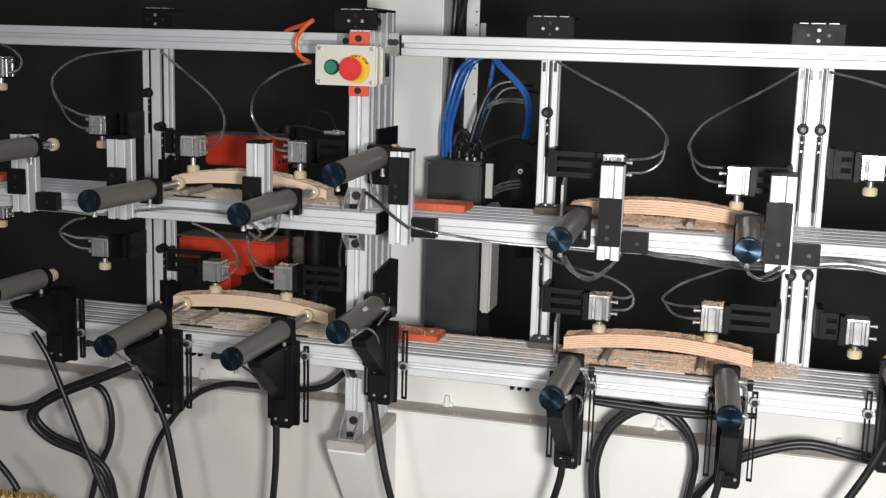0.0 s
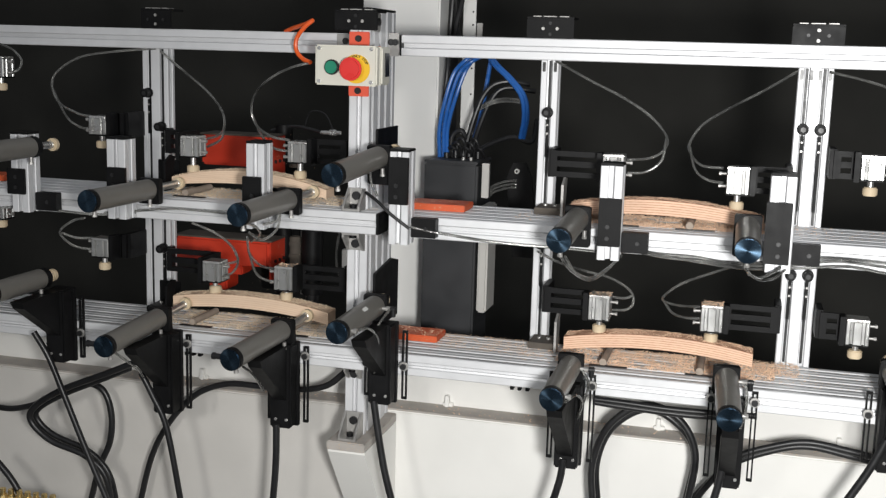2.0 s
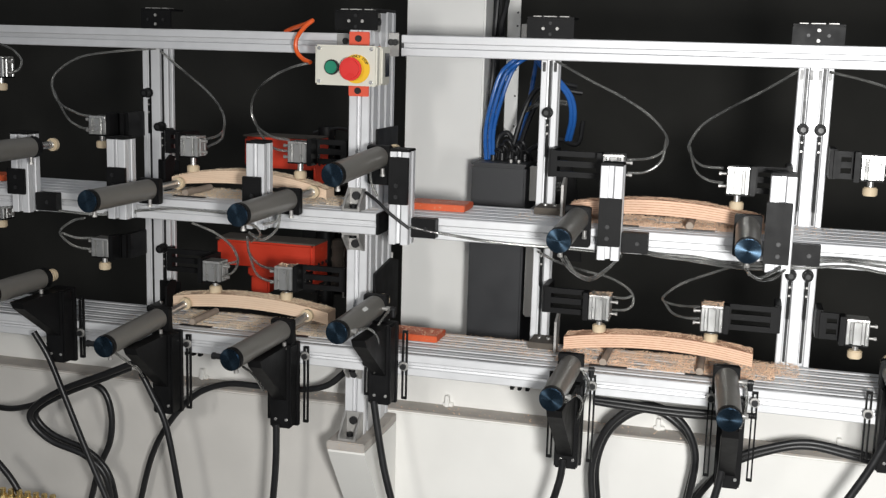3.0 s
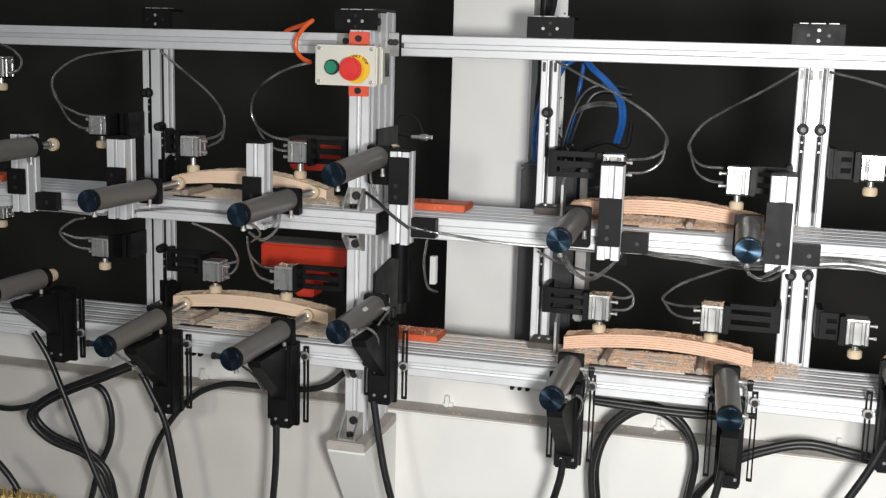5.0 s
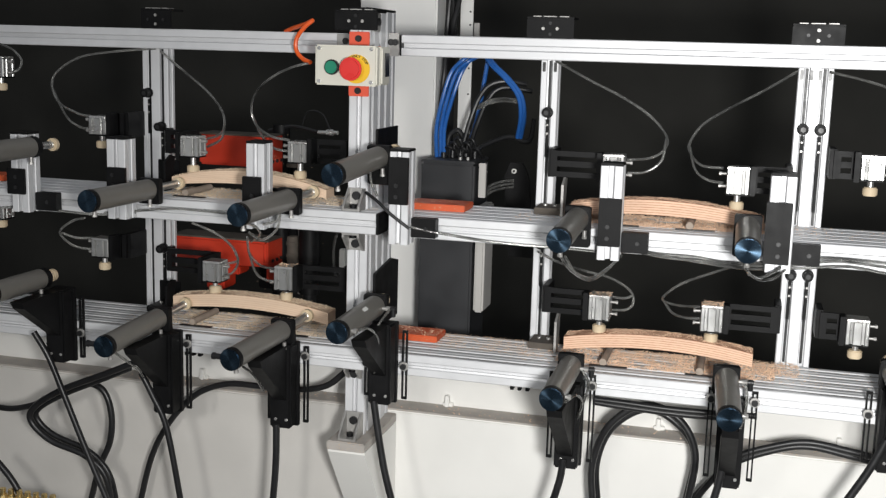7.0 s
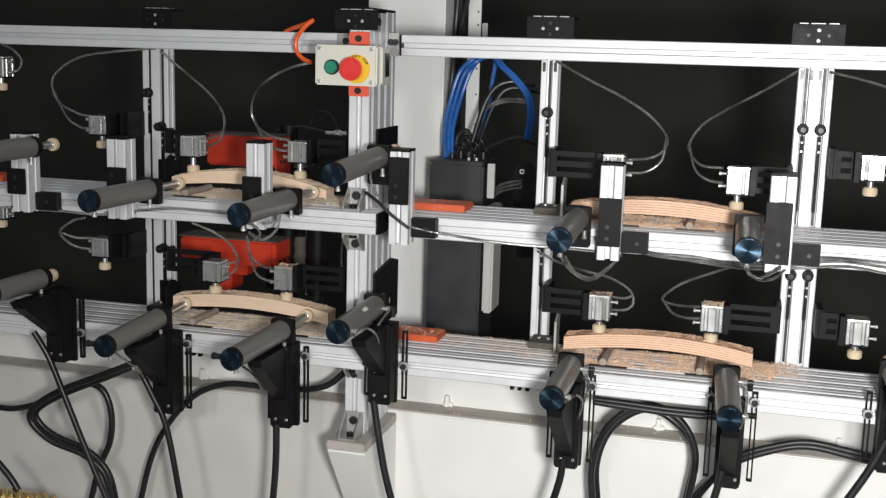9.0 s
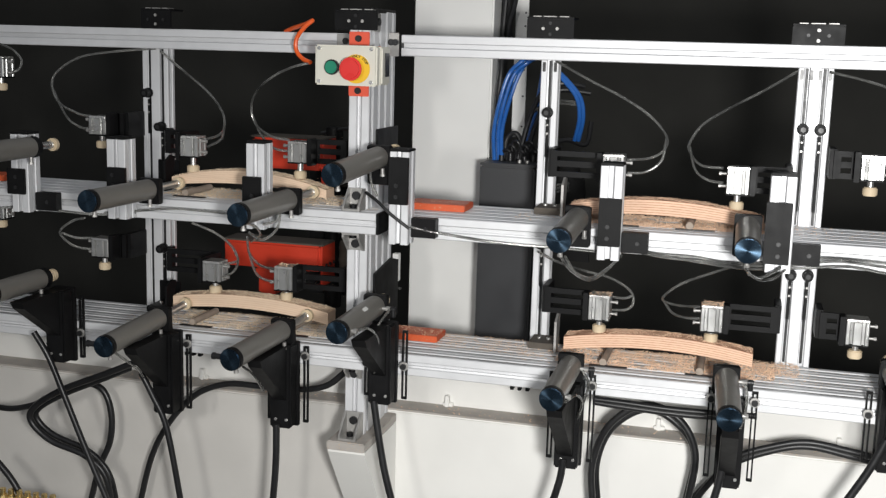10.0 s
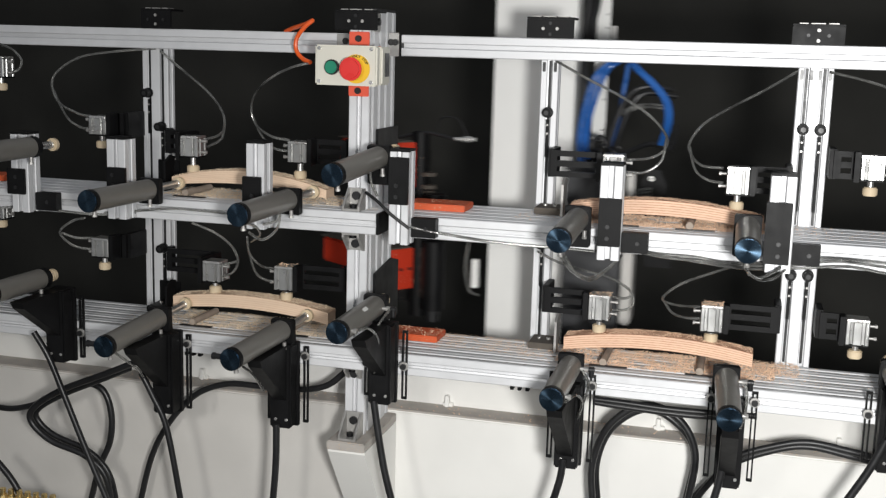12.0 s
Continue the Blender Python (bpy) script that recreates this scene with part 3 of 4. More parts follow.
head_plate(0.777, 0.865, -0.002, 1.6275, 1.659, True)
head_plate(-0.030, 0.052, -0.119, 1.632, 1.664, False)


def rail_joint(x0, x1, z0, z1, label):
    t = thing("rail_joint", label, "bracket", group="rail joints")
    part("plate", box(B(), (x0, -0.006, z0), (x1, -0.001, z1), 0.001), CAST, t)
    for k in (0.3, 0.72):
        bolt(t, (x0 + (x1 - x0) * k, -0.006, z0 + (z1 - z0) * 0.6), "y", 0.0062, BLACK)


rail_joint(0.0375, 0.058, 1.586, 1.630, "grey cast joint plate between post and top rail")
rail_joint(-0.068, -0.0035, 1.592, 1.626, "grey cast joint plate between post and top rail")


def clamp_knob(x, z):
    t = thing("clamp_knob", "black knurled clamping screw in the post slot", "screw", (x, Y_POST, z), "clamping screws")
    bm = rod(B(), (0, -0.022, 0), (0, -0.006, 0), 0.0088, 20, bev=0.0015)
    part("head", bm, BLACK, t, smooth=True)
    part("washer", rod(B(), (0, -0.0055, 0), (0, -0.0005, 0), 0.0104, 20), BLACK, t, smooth=True)
    part("socket", rod(B(), (0, -0.0225, 0), (0, -0.0215, 0), 0.005, 6), RUBBER, t)
    # Nut drawn out into a black strip that paints the slot's shade below.
    slide = part("slot_nut_shade", box(B(), (-0.0028, -0.0010, -0.150 if x > 0.7 and z > 1.3 else -0.085), (0.0028, 0.004, -0.013), 0.0004), BLACK, t, "slot nut with two bright screws, drawn long as slot shade")
    for dz in (-0.024, -0.040):
        part("screw", rod(B(), (0, -0.003, dz), (0, -0.001, dz), 0.0021, 12), CAST, slide)


for x, z in ((0.344, 1.489), (0.8095, 1.478), (0.8395, 1.478), (-0.5035, 1.495), (-0.4735, 1.426), (-0.4735, 1.167), (0.8095, 1.211), (0.8395, 1.212), (0.344, 1.235)):
    clamp_knob(x, z)


# ---- push-button box ----
def push_button_box():
    t = thing("push_button_box", "cream push-button box with green button and red emergency stop", "control box")
    part("housing", box(B(), (-0.040, -0.164, 1.535), (0.078, -0.118, 1.603), 0.003), BEIGE, t)
    lid = part("lid", box(B(), (-0.043, -0.182, 1.533), (0.074, -0.1645, 1.604), 0.003), BEIGE, t)
    for x, z in ((-0.034, 1.598), (0.064, 1.598), (-0.034, 1.540), (0.064, 1.540)):
        bolt(lid, (x, -0.182, z), "y", 0.0035, STEEL)
    for z0, z1 in ((1.6045, 1.629), (1.512, 1.5325)):
        q = part("mount_plate", box(B(), (-0.002, -0.1175, z0), (0.037, -0.1135, z1), 0.001), RED_PLATE, t, "orange-red mounting plate")
        bolt(q, (0.017, -0.1175, (z0 + z1) / 2), "y", 0.006, BLACK)
    part("spacer_plate", box(B(), (-0.002, -0.1178, 1.5335), (0.060, -0.1135, 1.6040), 0.001), RED_PLATE, t)
    x, z = -0.009, 1.565
    g = part("green_button", rod(B(), (x, -0.189, z), (x, -0.1825, z), 0.0135, 32), RUBBER, t, "green button in black collar", smooth=True)
    part("button_face", rod(B(), (x, -0.194, z), (x, -0.1885, z), 0.0112, 32, bev=0.0015), GREEN, g, "green plastic", smooth=True)
    x, z = 0.0360, 1.563
    y = part("yellow_disc", rod(B(), (x, -0.1845, z), (x, -0.1822, z), 0.0255, 48), YELLOW, t, "yellow emergency disc with black lettering", smooth=True)
    word = "EMERGENCY STOP"
    for k, ch in enumerate(word):
        if ch == " ":
            continue
        a = math.radians(150 - k * 9.5)
        cu = bpy.data.curves.new("letter", "FONT")
        cu.body, cu.size, cu.align_x, cu.extrude = ch, 0.0060, "CENTER", 0.0002
        cu.offset = 0.00012
        tmp = bpy.data.objects.new("letter", cu)
        me = bpy.data.meshes.new_from_object(tmp)
        bpy.data.objects.remove(tmp)
        me.materials.append(RUBBER)
        ob = new("letter", me)
        ob.parent = y
        r = 0.0205
        ob.matrix_basis = Matrix.Translation((x + r * math.cos(a), -0.1848, z + r * math.sin(a))) @ Matrix.Rotation(-(a - math.pi / 2), 4, "Y") @ Matrix.Rotation(math.pi / 2, 4, "X")
    x = 0.032
    b = part("stop_stem", rod(B(), (x, -0.196, z), (x, -0.1848, z), 0.013, 32), SIGNAL_RED, t, smooth=True)
    bm = rod(B(), (x, -0.207, z), (x, -0.1965, z), 0.0205, 48, 0.0205, bev=0.004)
    part("stop_button", bm, SIGNAL_RED, b, "red mushroom button", smooth=True)
    part("side_slot", box(B(), (0.0782, -0.150, 1.550), (0.0800, -0.128, 1.592), 0.0005), RUBBER, t, "dark side opening")
    return t


push_button_box()


# ---- supports, stops and trays on the work rails ----
def support_pin(x, z):
    t = thing("support_pin", "round steel support pin under the wood blank", "pin", group="support pins")
    part("pin", rod(B(), (x, -0.104, z + 0.0075), (x, 0.004, z + 0.0075), 0.0068, 20, bev=0.001), DUST_PIN, t, smooth=True)
    part("base_strip", box(B(), (x - 0.024, -0.110, z + 0.0004), (x + 0.044, -0.100, z + 0.0022), 0.0004), RUBBER, t, "black base strip")


for x, z in ((0.628, Z_MID), (0.497, Z_MID), (-0.345, Z_MID), (-0.150, Z_MID), (0.490, Z_LOW), (0.662, Z_LOW), (-0.333, Z_LOW), (-0.128, Z_LOW)):
    support_pin(x, z)


def end_stop(x, z, dark):
    t = thing("end_stop", ("black" if dark else "worn steel") + " end stop blade beside the wood blank", "stop", group="end stops")
    m = BLACK if dark else CAST
    part("blade", plate(B(), [(-0.045, z + 0.0005), (-0.018, z + 0.0005), (-0.004, z + 0.068), (-0.022, z + 0.072), (-0.045, z + 0.060)], "x", x, x + 0.0045), m, t)
    part("foot", box(B(), (x - 0.052, -0.030, z + 0.0005), (x - 0.0005, 0.036, z + 0.013), 0.001), BLACK if dark else DUSTY, t, ("black" if dark else "dust-coated") + " foot block")
    if dark:
        part("face_plate", box(B(), (x - 0.058, 0.0365, z + 0.0005), (x - 0.009, 0.0405, z + 0.055), 0.001), BLACK, t)
    for k in (0.35, 0.7):
        bolt(t, (x - 0.052 * k, 0.003, z + 0.013), "z", 0.004, STEEL)


end_stop(0.390, Z_MID, False)
end_stop(0.389, Z_LOW, False)
end_stop(-0.424, Z_MID, True)
end_stop(-0.425, Z_LOW, True)


def tray(x0, x1, y0, y1, z):
    t = thing("orange_tray", "flat orange plastic tray strewn with wood chips on rail", "tray", group="orange trays")
    part("slab", box(B(), (x0, y0, z + 0.0005), (x1, y1, z + 0.013), 0.0015), ORANGE, t)


tray(0.100, 0.214, -0.072, 0.0, Z_MID)
tray(0.060, 0.164, -0.058, 0.008, Z_LOW)
tray(-0.95, -0.79, -0.06, 0.0, Z_MID)


# ---- wood chips ----
def chips(name, n, seed, place, size=0.0009, mat=CHIPS):
    rnd = random.Random(seed)
    verts, faces = [], []
    for _ in range(n):
        c = Vector(place(rnd))
        if noise.noise(c * 28 + Vector((seed, 0, 0))) + 0.6 * noise.noise(c * 90) < rnd.random() * 0.9 - 0.65:
            continue
        s = size * (0.35 + rnd.random() ** 2 * 1.3)
        d = [Vector((rnd.gauss(0, 1), rnd.gauss(0, 1), rnd.gauss(0, 0.5))).normalized() * s for _ in range(3)]
        k = len(verts)
        verts += [c + d[0], c + d[1], c + d[2], c + Vector((0, 0, s * 0.7))]
        faces += [(k, k + 1, k + 3), (k + 1, k + 2, k + 3), (k + 2, k, k + 3), (k, k + 2, k + 1)]
    me = bpy.data.meshes.new(name)
    me.from_pydata([tuple(v) for v in verts], [], faces)
    me.materials.append(mat)
    return tagged(new(name, me), "scattered pale wood chips and sawdust", "wood chips", kind="stuff")


def on_rail(x0, x1, y0, y1, z, heap=0.0):
    def f(r):
        y = y0 + (y1 - y0) * r.random()
        return (x0 + (x1 - x0) * r.random(), y, z + 0.0007 + heap * r.random() ** 2)
    return f


def blank_top(x0, x1, zb, rb, zt, rt, tilt, mat):
    def f(r):
        u = r.random()
        return (x0 + (x1 - x0) * u, -0.063 + 0.040 * r.random(), zt + rt * (1 - (2 * u - 1) ** 2) + tilt * (u - 0.5) + 0.0004 + 0.0015 * r.random() ** 3)
    return f


for k, (b, zr) in enumerate(zip(BLANKS, (Z_MID, Z_LOW, Z_MID, Z_LOW))):
    wood = CHIPS if b[0] > 0 else CHIPS_PALE
    chips("chips_on_blank", 7000, 10 + k, blank_top(*b), 0.0009, wood)
    chips("chips_on_rail", 30000 if b[0] > 0 else 24000, 20 + k, on_rail(b[0] - 0.01, b[1] + 0.04, -0.100, 0.038 if zr == Z_MID else 0.024, zr, 0.0022), 0.0012 if b[0] > 0 else 0.0010, wood)
    chips("chips_on_rail", 2600, 30 + k, on_rail(b[0] - 0.10, b[1] + 0.12, -0.118, 0.038 if zr == Z_MID else 0.024, zr), 0.0009, wood)
chips("chips_on_rail", 4200, 41, on_rail(0.16, 0.40, -0.085, 0.024, Z_LOW, 0.002))
chips("chips_on_rail", 900, 42, on_rail(0.75, 1.25, -0.10, 0.024, Z_LOW))
chips("chips_on_rail", 700, 43, on_rail(0.75, 1.25, -0.10, 0.036, Z_MID))
chips("chips_on_tray", 500, 44, on_rail(0.062, 0.162, -0.056, 0.006, Z_LOW + 0.013), 0.0012)
chips("chips_on_tray", 120, 45, on_rail(0.102, 0.212, -0.070, -0.002, Z_MID + 0.013), 0.0011)
chips("chips_on_rail", 4500, 50, on_rail(0.752, 0.835, -0.058, 0.024, Z_LOW, 0.006))
chips("chips_on_clamp", 260, 46, on_rail(0.656, 0.695, -0.0645, -0.0255, 1.162, 0.002), 0.0012)
chips("chips_on_clamp", 160, 47, on_rail(0.4535, 0.4925, -0.0645, -0.0255, 1.164, 0.001), 0.0012)
chips("chips_on_clamp", 160, 48, on_rail(-0.1735, -0.1345, -0.0645, -0.0255, 1.169, 0.001), 0.0012)
chips("chips_on_ledge", 900, 49, on_rail(-0.6, 1.2, 0.045, 0.098, 0.8685), 0.0016)


# ---- air tubes and cables ----
def air_tube(pts, r=0.0024):
    return tagged(part("air_tube", hose(B(), pts, r), TUBE, smooth=True), "thin translucent grey pneumatic air tube", "air tube", "air tubes")


def cable(pts, r=0.007):
    return tagged(part("cable", hose(B(), pts, r * 0.9, 14), RUBBER, smooth=True), "thick glossy black rubber cable hanging before the base", "cable", "black cables")


air_tube([(-0.480, 0.030, 1.587), (-0.572, 0.019, 1.578), (-0.645, 0.007, 1.564), (-0.692, -0.004, 1.532), (-0.696, -0.016, 1.504), (-0.672, -0.027, 1.470), (-0.619, -0.039, 1.450), (-0.581, -0.050, 1.447)])
air_tube([(-0.707, 0.000, 1.503), (-0.680, -0.013, 1.465), (-0.652, -0.025, 1.436), (-0.614, -0.038, 1.422), (-0.582, -0.050, 1.422)])
air_tube([(-0.467, 0.030, 1.581), (-0.403, 0.017, 1.539), (-0.345, 0.003, 1.501), (-0.310, -0.010, 1.466), (-0.299, -0.023, 1.436), (-0.306, -0.037, 1.420), (-0.324, -0.050, 1.413)])
air_tube([(-0.291, -0.040, 1.441), (-0.295, -0.045, 1.414), (-0.324, -0.050, 1.397)])
air_tube([(-0.102, -0.060, 1.569), (-0.135, -0.059, 1.561), (-0.177, -0.057, 1.542), (-0.212, -0.056, 1.513), (-0.226, -0.054, 1.480), (-0.217, -0.053, 1.447), (-0.185, -0.051, 1.425), (-0.147, -0.050, 1.419)])
air_tube([(-0.225, -0.050, 1.463), (-0.206, -0.050, 1.425), (-0.180, -0.050, 1.402), (-0.147, -0.050, 1.397)])
air_tube([(0.358, 0.030, 1.586), (0.420, 0.019, 1.555), (0.486, 0.007, 1.525), (0.540, -0.004, 1.493), (0.573, -0.016, 1.458), (0.571, -0.027, 1.434), (0.547, -0.039, 1.419), (0.508, -0.050, 1.415)])
air_tube([(0.574, -0.030, 1.455), (0.568, -0.037, 1.415), (0.541, -0.043, 1.394), (0.510, -0.050, 1.391)])
air_tube([(0.792, 0.030, 1.581), (0.735, 0.019, 1.544), (0.678, 0.007, 1.511), (0.636, -0.004, 1.482), (0.615, -0.016, 1.449), (0.618, -0.027, 1.430), (0.639, -0.039, 1.411), (0.677, -0.050, 1.409)])
air_tube([(0.616, -0.030, 1.442), (0.628, -0.037, 1.403), (0.651, -0.043, 1.386), (0.679, -0.050, 1.383)])
air_tube([(0.848, 0.030, 1.581), (0.903, 0.003, 1.569), (0.948, -0.023, 1.554), (1.001, -0.050, 1.520)])
air_tube([(-0.830, 0.000, 1.587), (-0.787, -0.013, 1.574), (-0.761, -0.025, 1.554), (-0.761, -0.038, 1.535), (-0.779, -0.050, 1.528)])
air_tube([(-0.534, -0.160, 1.255), (-0.574, -0.138, 1.244), (-0.618, -0.116, 1.220), (-0.630, -0.094, 1.200), (-0.614, -0.072, 1.178), (-0.580, -0.050, 1.170)])
air_tube([(-0.641, -0.080, 1.206), (-0.615, -0.065, 1.195), (-0.580, -0.050, 1.195)])
air_tube([(-0.322, -0.120, 1.254), (-0.280, -0.106, 1.235), (-0.251, -0.092, 1.208), (-0.244, -0.078, 1.177), (-0.262, -0.064, 1.150), (-0.292, -0.050, 1.136)])
air_tube([(-0.254, -0.070, 1.191), (-0.254, -0.060, 1.173), (-0.291, -0.050, 1.161)])
air_tube([(-0.186, -0.160, 1.241), (-0.198, -0.123, 1.202), (-0.191, -0.087, 1.173), (-0.175, -0.050, 1.160)])
air_tube([(-0.220, -0.080, 1.198), (-0.210, -0.070, 1.155), (-0.193, -0.060, 1.139), (-0.175, -0.050, 1.136)])
air_tube([(0.340, 0.020, 1.223), (0.379, 0.010, 1.208), (0.430, 0.000, 1.197), (0.485, -0.010, 1.188), (0.524, -0.020, 1.169), (0.532, -0.030, 1.148), (0.521, -0.040, 1.137), (0.495, -0.050, 1.136)])
air_tube([(0.531, -0.040, 1.164), (0.517, -0.045, 1.159), (0.493, -0.050, 1.161)])
air_tube([(0.736, -0.150, 1.264), (0.682, -0.133, 1.239), (0.627, -0.117, 1.212), (0.596, -0.100, 1.186), (0.590, -0.083, 1.169), (0.616, -0.067, 1.159), (0.653, -0.050, 1.156)])
air_tube([(0.589, -0.080, 1.170), (0.605, -0.070, 1.146), (0.627, -0.060, 1.136), (0.654, -0.050, 1.134)])
air_tube([(-0.486, -0.165, 1.269), (-0.425, -0.165, 1.276), (-0.345, -0.165, 1.286), (-0.274, -0.165, 1.286), (-0.221, -0.165, 1.285)])
air_tube([(-0.697, -0.165, 1.268), (-0.619, -0.165, 1.268), (-0.543, -0.165, 1.265), (-0.480, -0.165, 1.266), (-0.418, -0.165, 1.274)])
air_tube([(-0.599, -0.165, 1.292), (-0.657, -0.165, 1.279), (-0.690, -0.165, 1.268), (-0.723, -0.165, 1.264)])
air_tube([(0.524, -0.166, 1.276), (0.577, -0.166, 1.268), (0.643, -0.166, 1.267), (0.709, -0.166, 1.261), (0.799, -0.166, 1.272), (0.861, -0.166, 1.281), (0.947, -0.166, 1.279), (0.992, -0.166, 1.275)])
air_tube([(0.524, -0.170, 1.273), (0.587, -0.170, 1.263), (0.663, -0.170, 1.261), (0.727, -0.170, 1.259), (0.800, -0.170, 1.265), (0.870, -0.170, 1.277), (0.947, -0.170, 1.273), (0.992, -0.170, 1.270)])
air_tube([(0.421, -0.166, 1.265), (0.480, -0.166, 1.264), (0.558, -0.166, 1.268), (0.644, -0.166, 1.259), (0.728, -0.166, 1.253), (0.818, -0.166, 1.261), (0.888, -0.166, 1.269), (0.948, -0.166, 1.262), (0.993, -0.166, 1.259)])
air_tube([(0.520, -0.170, 1.261), (0.506, -0.212, 1.248), (0.480, -0.255, 1.234), (0.460, -0.297, 1.250), (0.448, -0.340, 1.282)])
air_tube([(0.515, -0.170, 1.258), (0.502, -0.215, 1.242), (0.478, -0.260, 1.231), (0.453, -0.305, 1.254), (0.443, -0.350, 1.283)])
air_tube([(0.790, -0.180, 1.268), (0.768, -0.222, 1.259), (0.746, -0.265, 1.257), (0.729, -0.308, 1.275), (0.724, -0.350, 1.298)])
air_tube([(0.797, -0.180, 1.266), (0.773, -0.230, 1.253), (0.750, -0.280, 1.257), (0.732, -0.330, 1.274)])
air_tube([(-0.113, -0.250, 1.283), (-0.093, -0.233, 1.290), (-0.093, -0.217, 1.308), (-0.102, -0.200, 1.324)])
air_tube([(-0.127, -0.280, 1.272), (-0.112, -0.253, 1.256), (-0.096, -0.227, 1.273), (-0.100, -0.200, 1.304)])
air_tube([(-0.110, -0.340, 1.299), (-0.110, -0.293, 1.287), (-0.120, -0.247, 1.264), (-0.159, -0.200, 1.241)])
air_tube([(0.071, -0.200, 1.383), (0.074, -0.200, 1.362), (0.086, -0.200, 1.340)])
cable([(0.060, -0.190, 1.345), (0.086, -0.200, 1.331), (0.112, -0.203, 1.310), (0.146, -0.200, 1.286)], 0.0032)
air_tube([(0.141, -0.180, 1.286), (0.177, -0.177, 1.280), (0.218, -0.174, 1.275), (0.280, -0.172, 1.269), (0.351, -0.169, 1.266), (0.421, -0.166, 1.265)])
air_tube([(0.113, -0.200, 1.136), (0.091, -0.203, 1.101), (0.095, -0.207, 1.070), (0.089, -0.210, 1.017)])
air_tube([(0.088, -0.340, 1.121), (0.104, -0.297, 1.122), (0.108, -0.253, 1.094), (0.095, -0.210, 1.039)])
air_tube([(-0.367, -0.340, 1.046), (-0.365, -0.297, 1.016), (-0.367, -0.253, 0.987), (-0.381, -0.210, 0.957)])
air_tube([(-0.110, -0.340, 1.043), (-0.119, -0.275, 1.008), (-0.131, -0.210, 0.961)])
air_tube([(0.466, -0.200, 1.059), (0.479, -0.203, 1.036), (0.474, -0.207, 1.011), (0.466, -0.210, 0.980)])
air_tube([(0.460, -0.340, 1.042), (0.472, -0.297, 1.042), (0.476, -0.253, 1.015), (0.464, -0.210, 0.975)])
air_tube([(0.740, -0.200, 1.063), (0.745, -0.203, 1.045), (0.744, -0.207, 1.011), (0.738, -0.210, 0.987)])
cable([(-0.623, -0.210, 1.027), (-0.594, -0.208, 0.980), (-0.567, -0.205, 0.913), (-0.521, -0.203, 0.800), (-0.467, -0.200, 0.674)], 0.0068)
cable([(-0.428, -0.150, 0.971), (-0.514, -0.146, 0.932), (-0.609, -0.143, 0.890), (-0.678, -0.139, 0.845), (-0.691, -0.135, 0.811), (-0.648, -0.131, 0.772), (-0.570, -0.128, 0.748), (-0.527, -0.124, 0.710), (-0.512, -0.120, 0.636)], 0.0075)
cable([(-0.459, -0.130, 0.948), (-0.527, -0.126, 0.916), (-0.616, -0.122, 0.875), (-0.681, -0.119, 0.836), (-0.690, -0.115, 0.809), (-0.654, -0.111, 0.777), (-0.576, -0.107, 0.750), (-0.530, -0.104, 0.705), (-0.513, -0.100, 0.628)], 0.0070)
cable([(-0.820, -0.100, 0.820), (-0.756, -0.110, 0.823), (-0.693, -0.120, 0.842), (-0.659, -0.130, 0.863)], 0.0070)
cable([(-0.616, -0.050, 0.880), (-0.573, -0.050, 0.867), (-0.554, -0.050, 0.819), (-0.558, -0.050, 0.755), (-0.587, -0.050, 0.688), (-0.614, -0.050, 0.594)], 0.0075)
cable([(-0.387, -0.210, 0.968), (-0.365, -0.207, 0.924), (-0.337, -0.203, 0.857), (-0.308, -0.200, 0.696)], 0.0068)
cable([(-0.035, -0.020, 0.955), (-0.076, -0.020, 0.921), (-0.135, -0.020, 0.906), (-0.223, -0.020, 0.904), (-0.300, -0.020, 0.900), (-0.372, -0.020, 0.868), (-0.435, -0.020, 0.798), (-0.477, -0.020, 0.717), (-0.510, -0.020, 0.596)], 0.0072)
cable([(-0.108, -0.200, 0.894), (-0.109, -0.200, 0.815), (-0.116, -0.200, 0.723)], 0.0075)
cable([(0.085, -0.200, 0.962), (0.094, -0.200, 0.907), (0.108, -0.200, 0.832), (0.128, -0.200, 0.757)], 0.0075)
cable([(0.441, -0.200, 0.894), (0.436, -0.200, 0.853), (0.422, -0.200, 0.798)], 0.0075)
cable([(0.481, -0.060, 0.750), (0.476, -0.060, 0.839), (0.504, -0.060, 0.918), (0.566, -0.060, 0.964), (0.630, -0.060, 0.944), (0.664, -0.060, 0.880), (0.654, -0.060, 0.774)], 0.0075)
cable([(0.487, -0.030, 0.745), (0.481, -0.030, 0.830), (0.506, -0.030, 0.902), (0.565, -0.030, 0.946), (0.622, -0.030, 0.928), (0.661, -0.030, 0.872), (0.649, -0.030, 0.766)], 0.0070)
cable([(0.664, -0.040, 0.773), (0.687, -0.040, 0.813), (0.734, -0.040, 0.874), (0.802, -0.040, 0.906), (0.860, -0.040, 0.920), (0.928, -0.040, 0.913), (1.015, -0.040, 0.899)], 0.0068)
cable([(0.654, -0.030, 0.762), (0.677, -0.030, 0.801), (0.730, -0.030, 0.859), (0.803, -0.030, 0.895), (0.861, -0.030, 0.909), (0.930, -0.030, 0.901), (1.017, -0.030, 0.885)], 0.0068)
cable([(0.714, -0.210, 0.974), (0.712, -0.210, 0.903), (0.700, -0.210, 0.840)], 0.0075)
cable([(0.981, -0.200, 1.022), (0.949, -0.200, 0.940), (0.910, -0.200, 0.865)], 0.0075)
cable([(-0.748, -0.200, 0.759), (-0.696, -0.200, 0.706), (-0.661, -0.200, 0.647)], 0.0075)
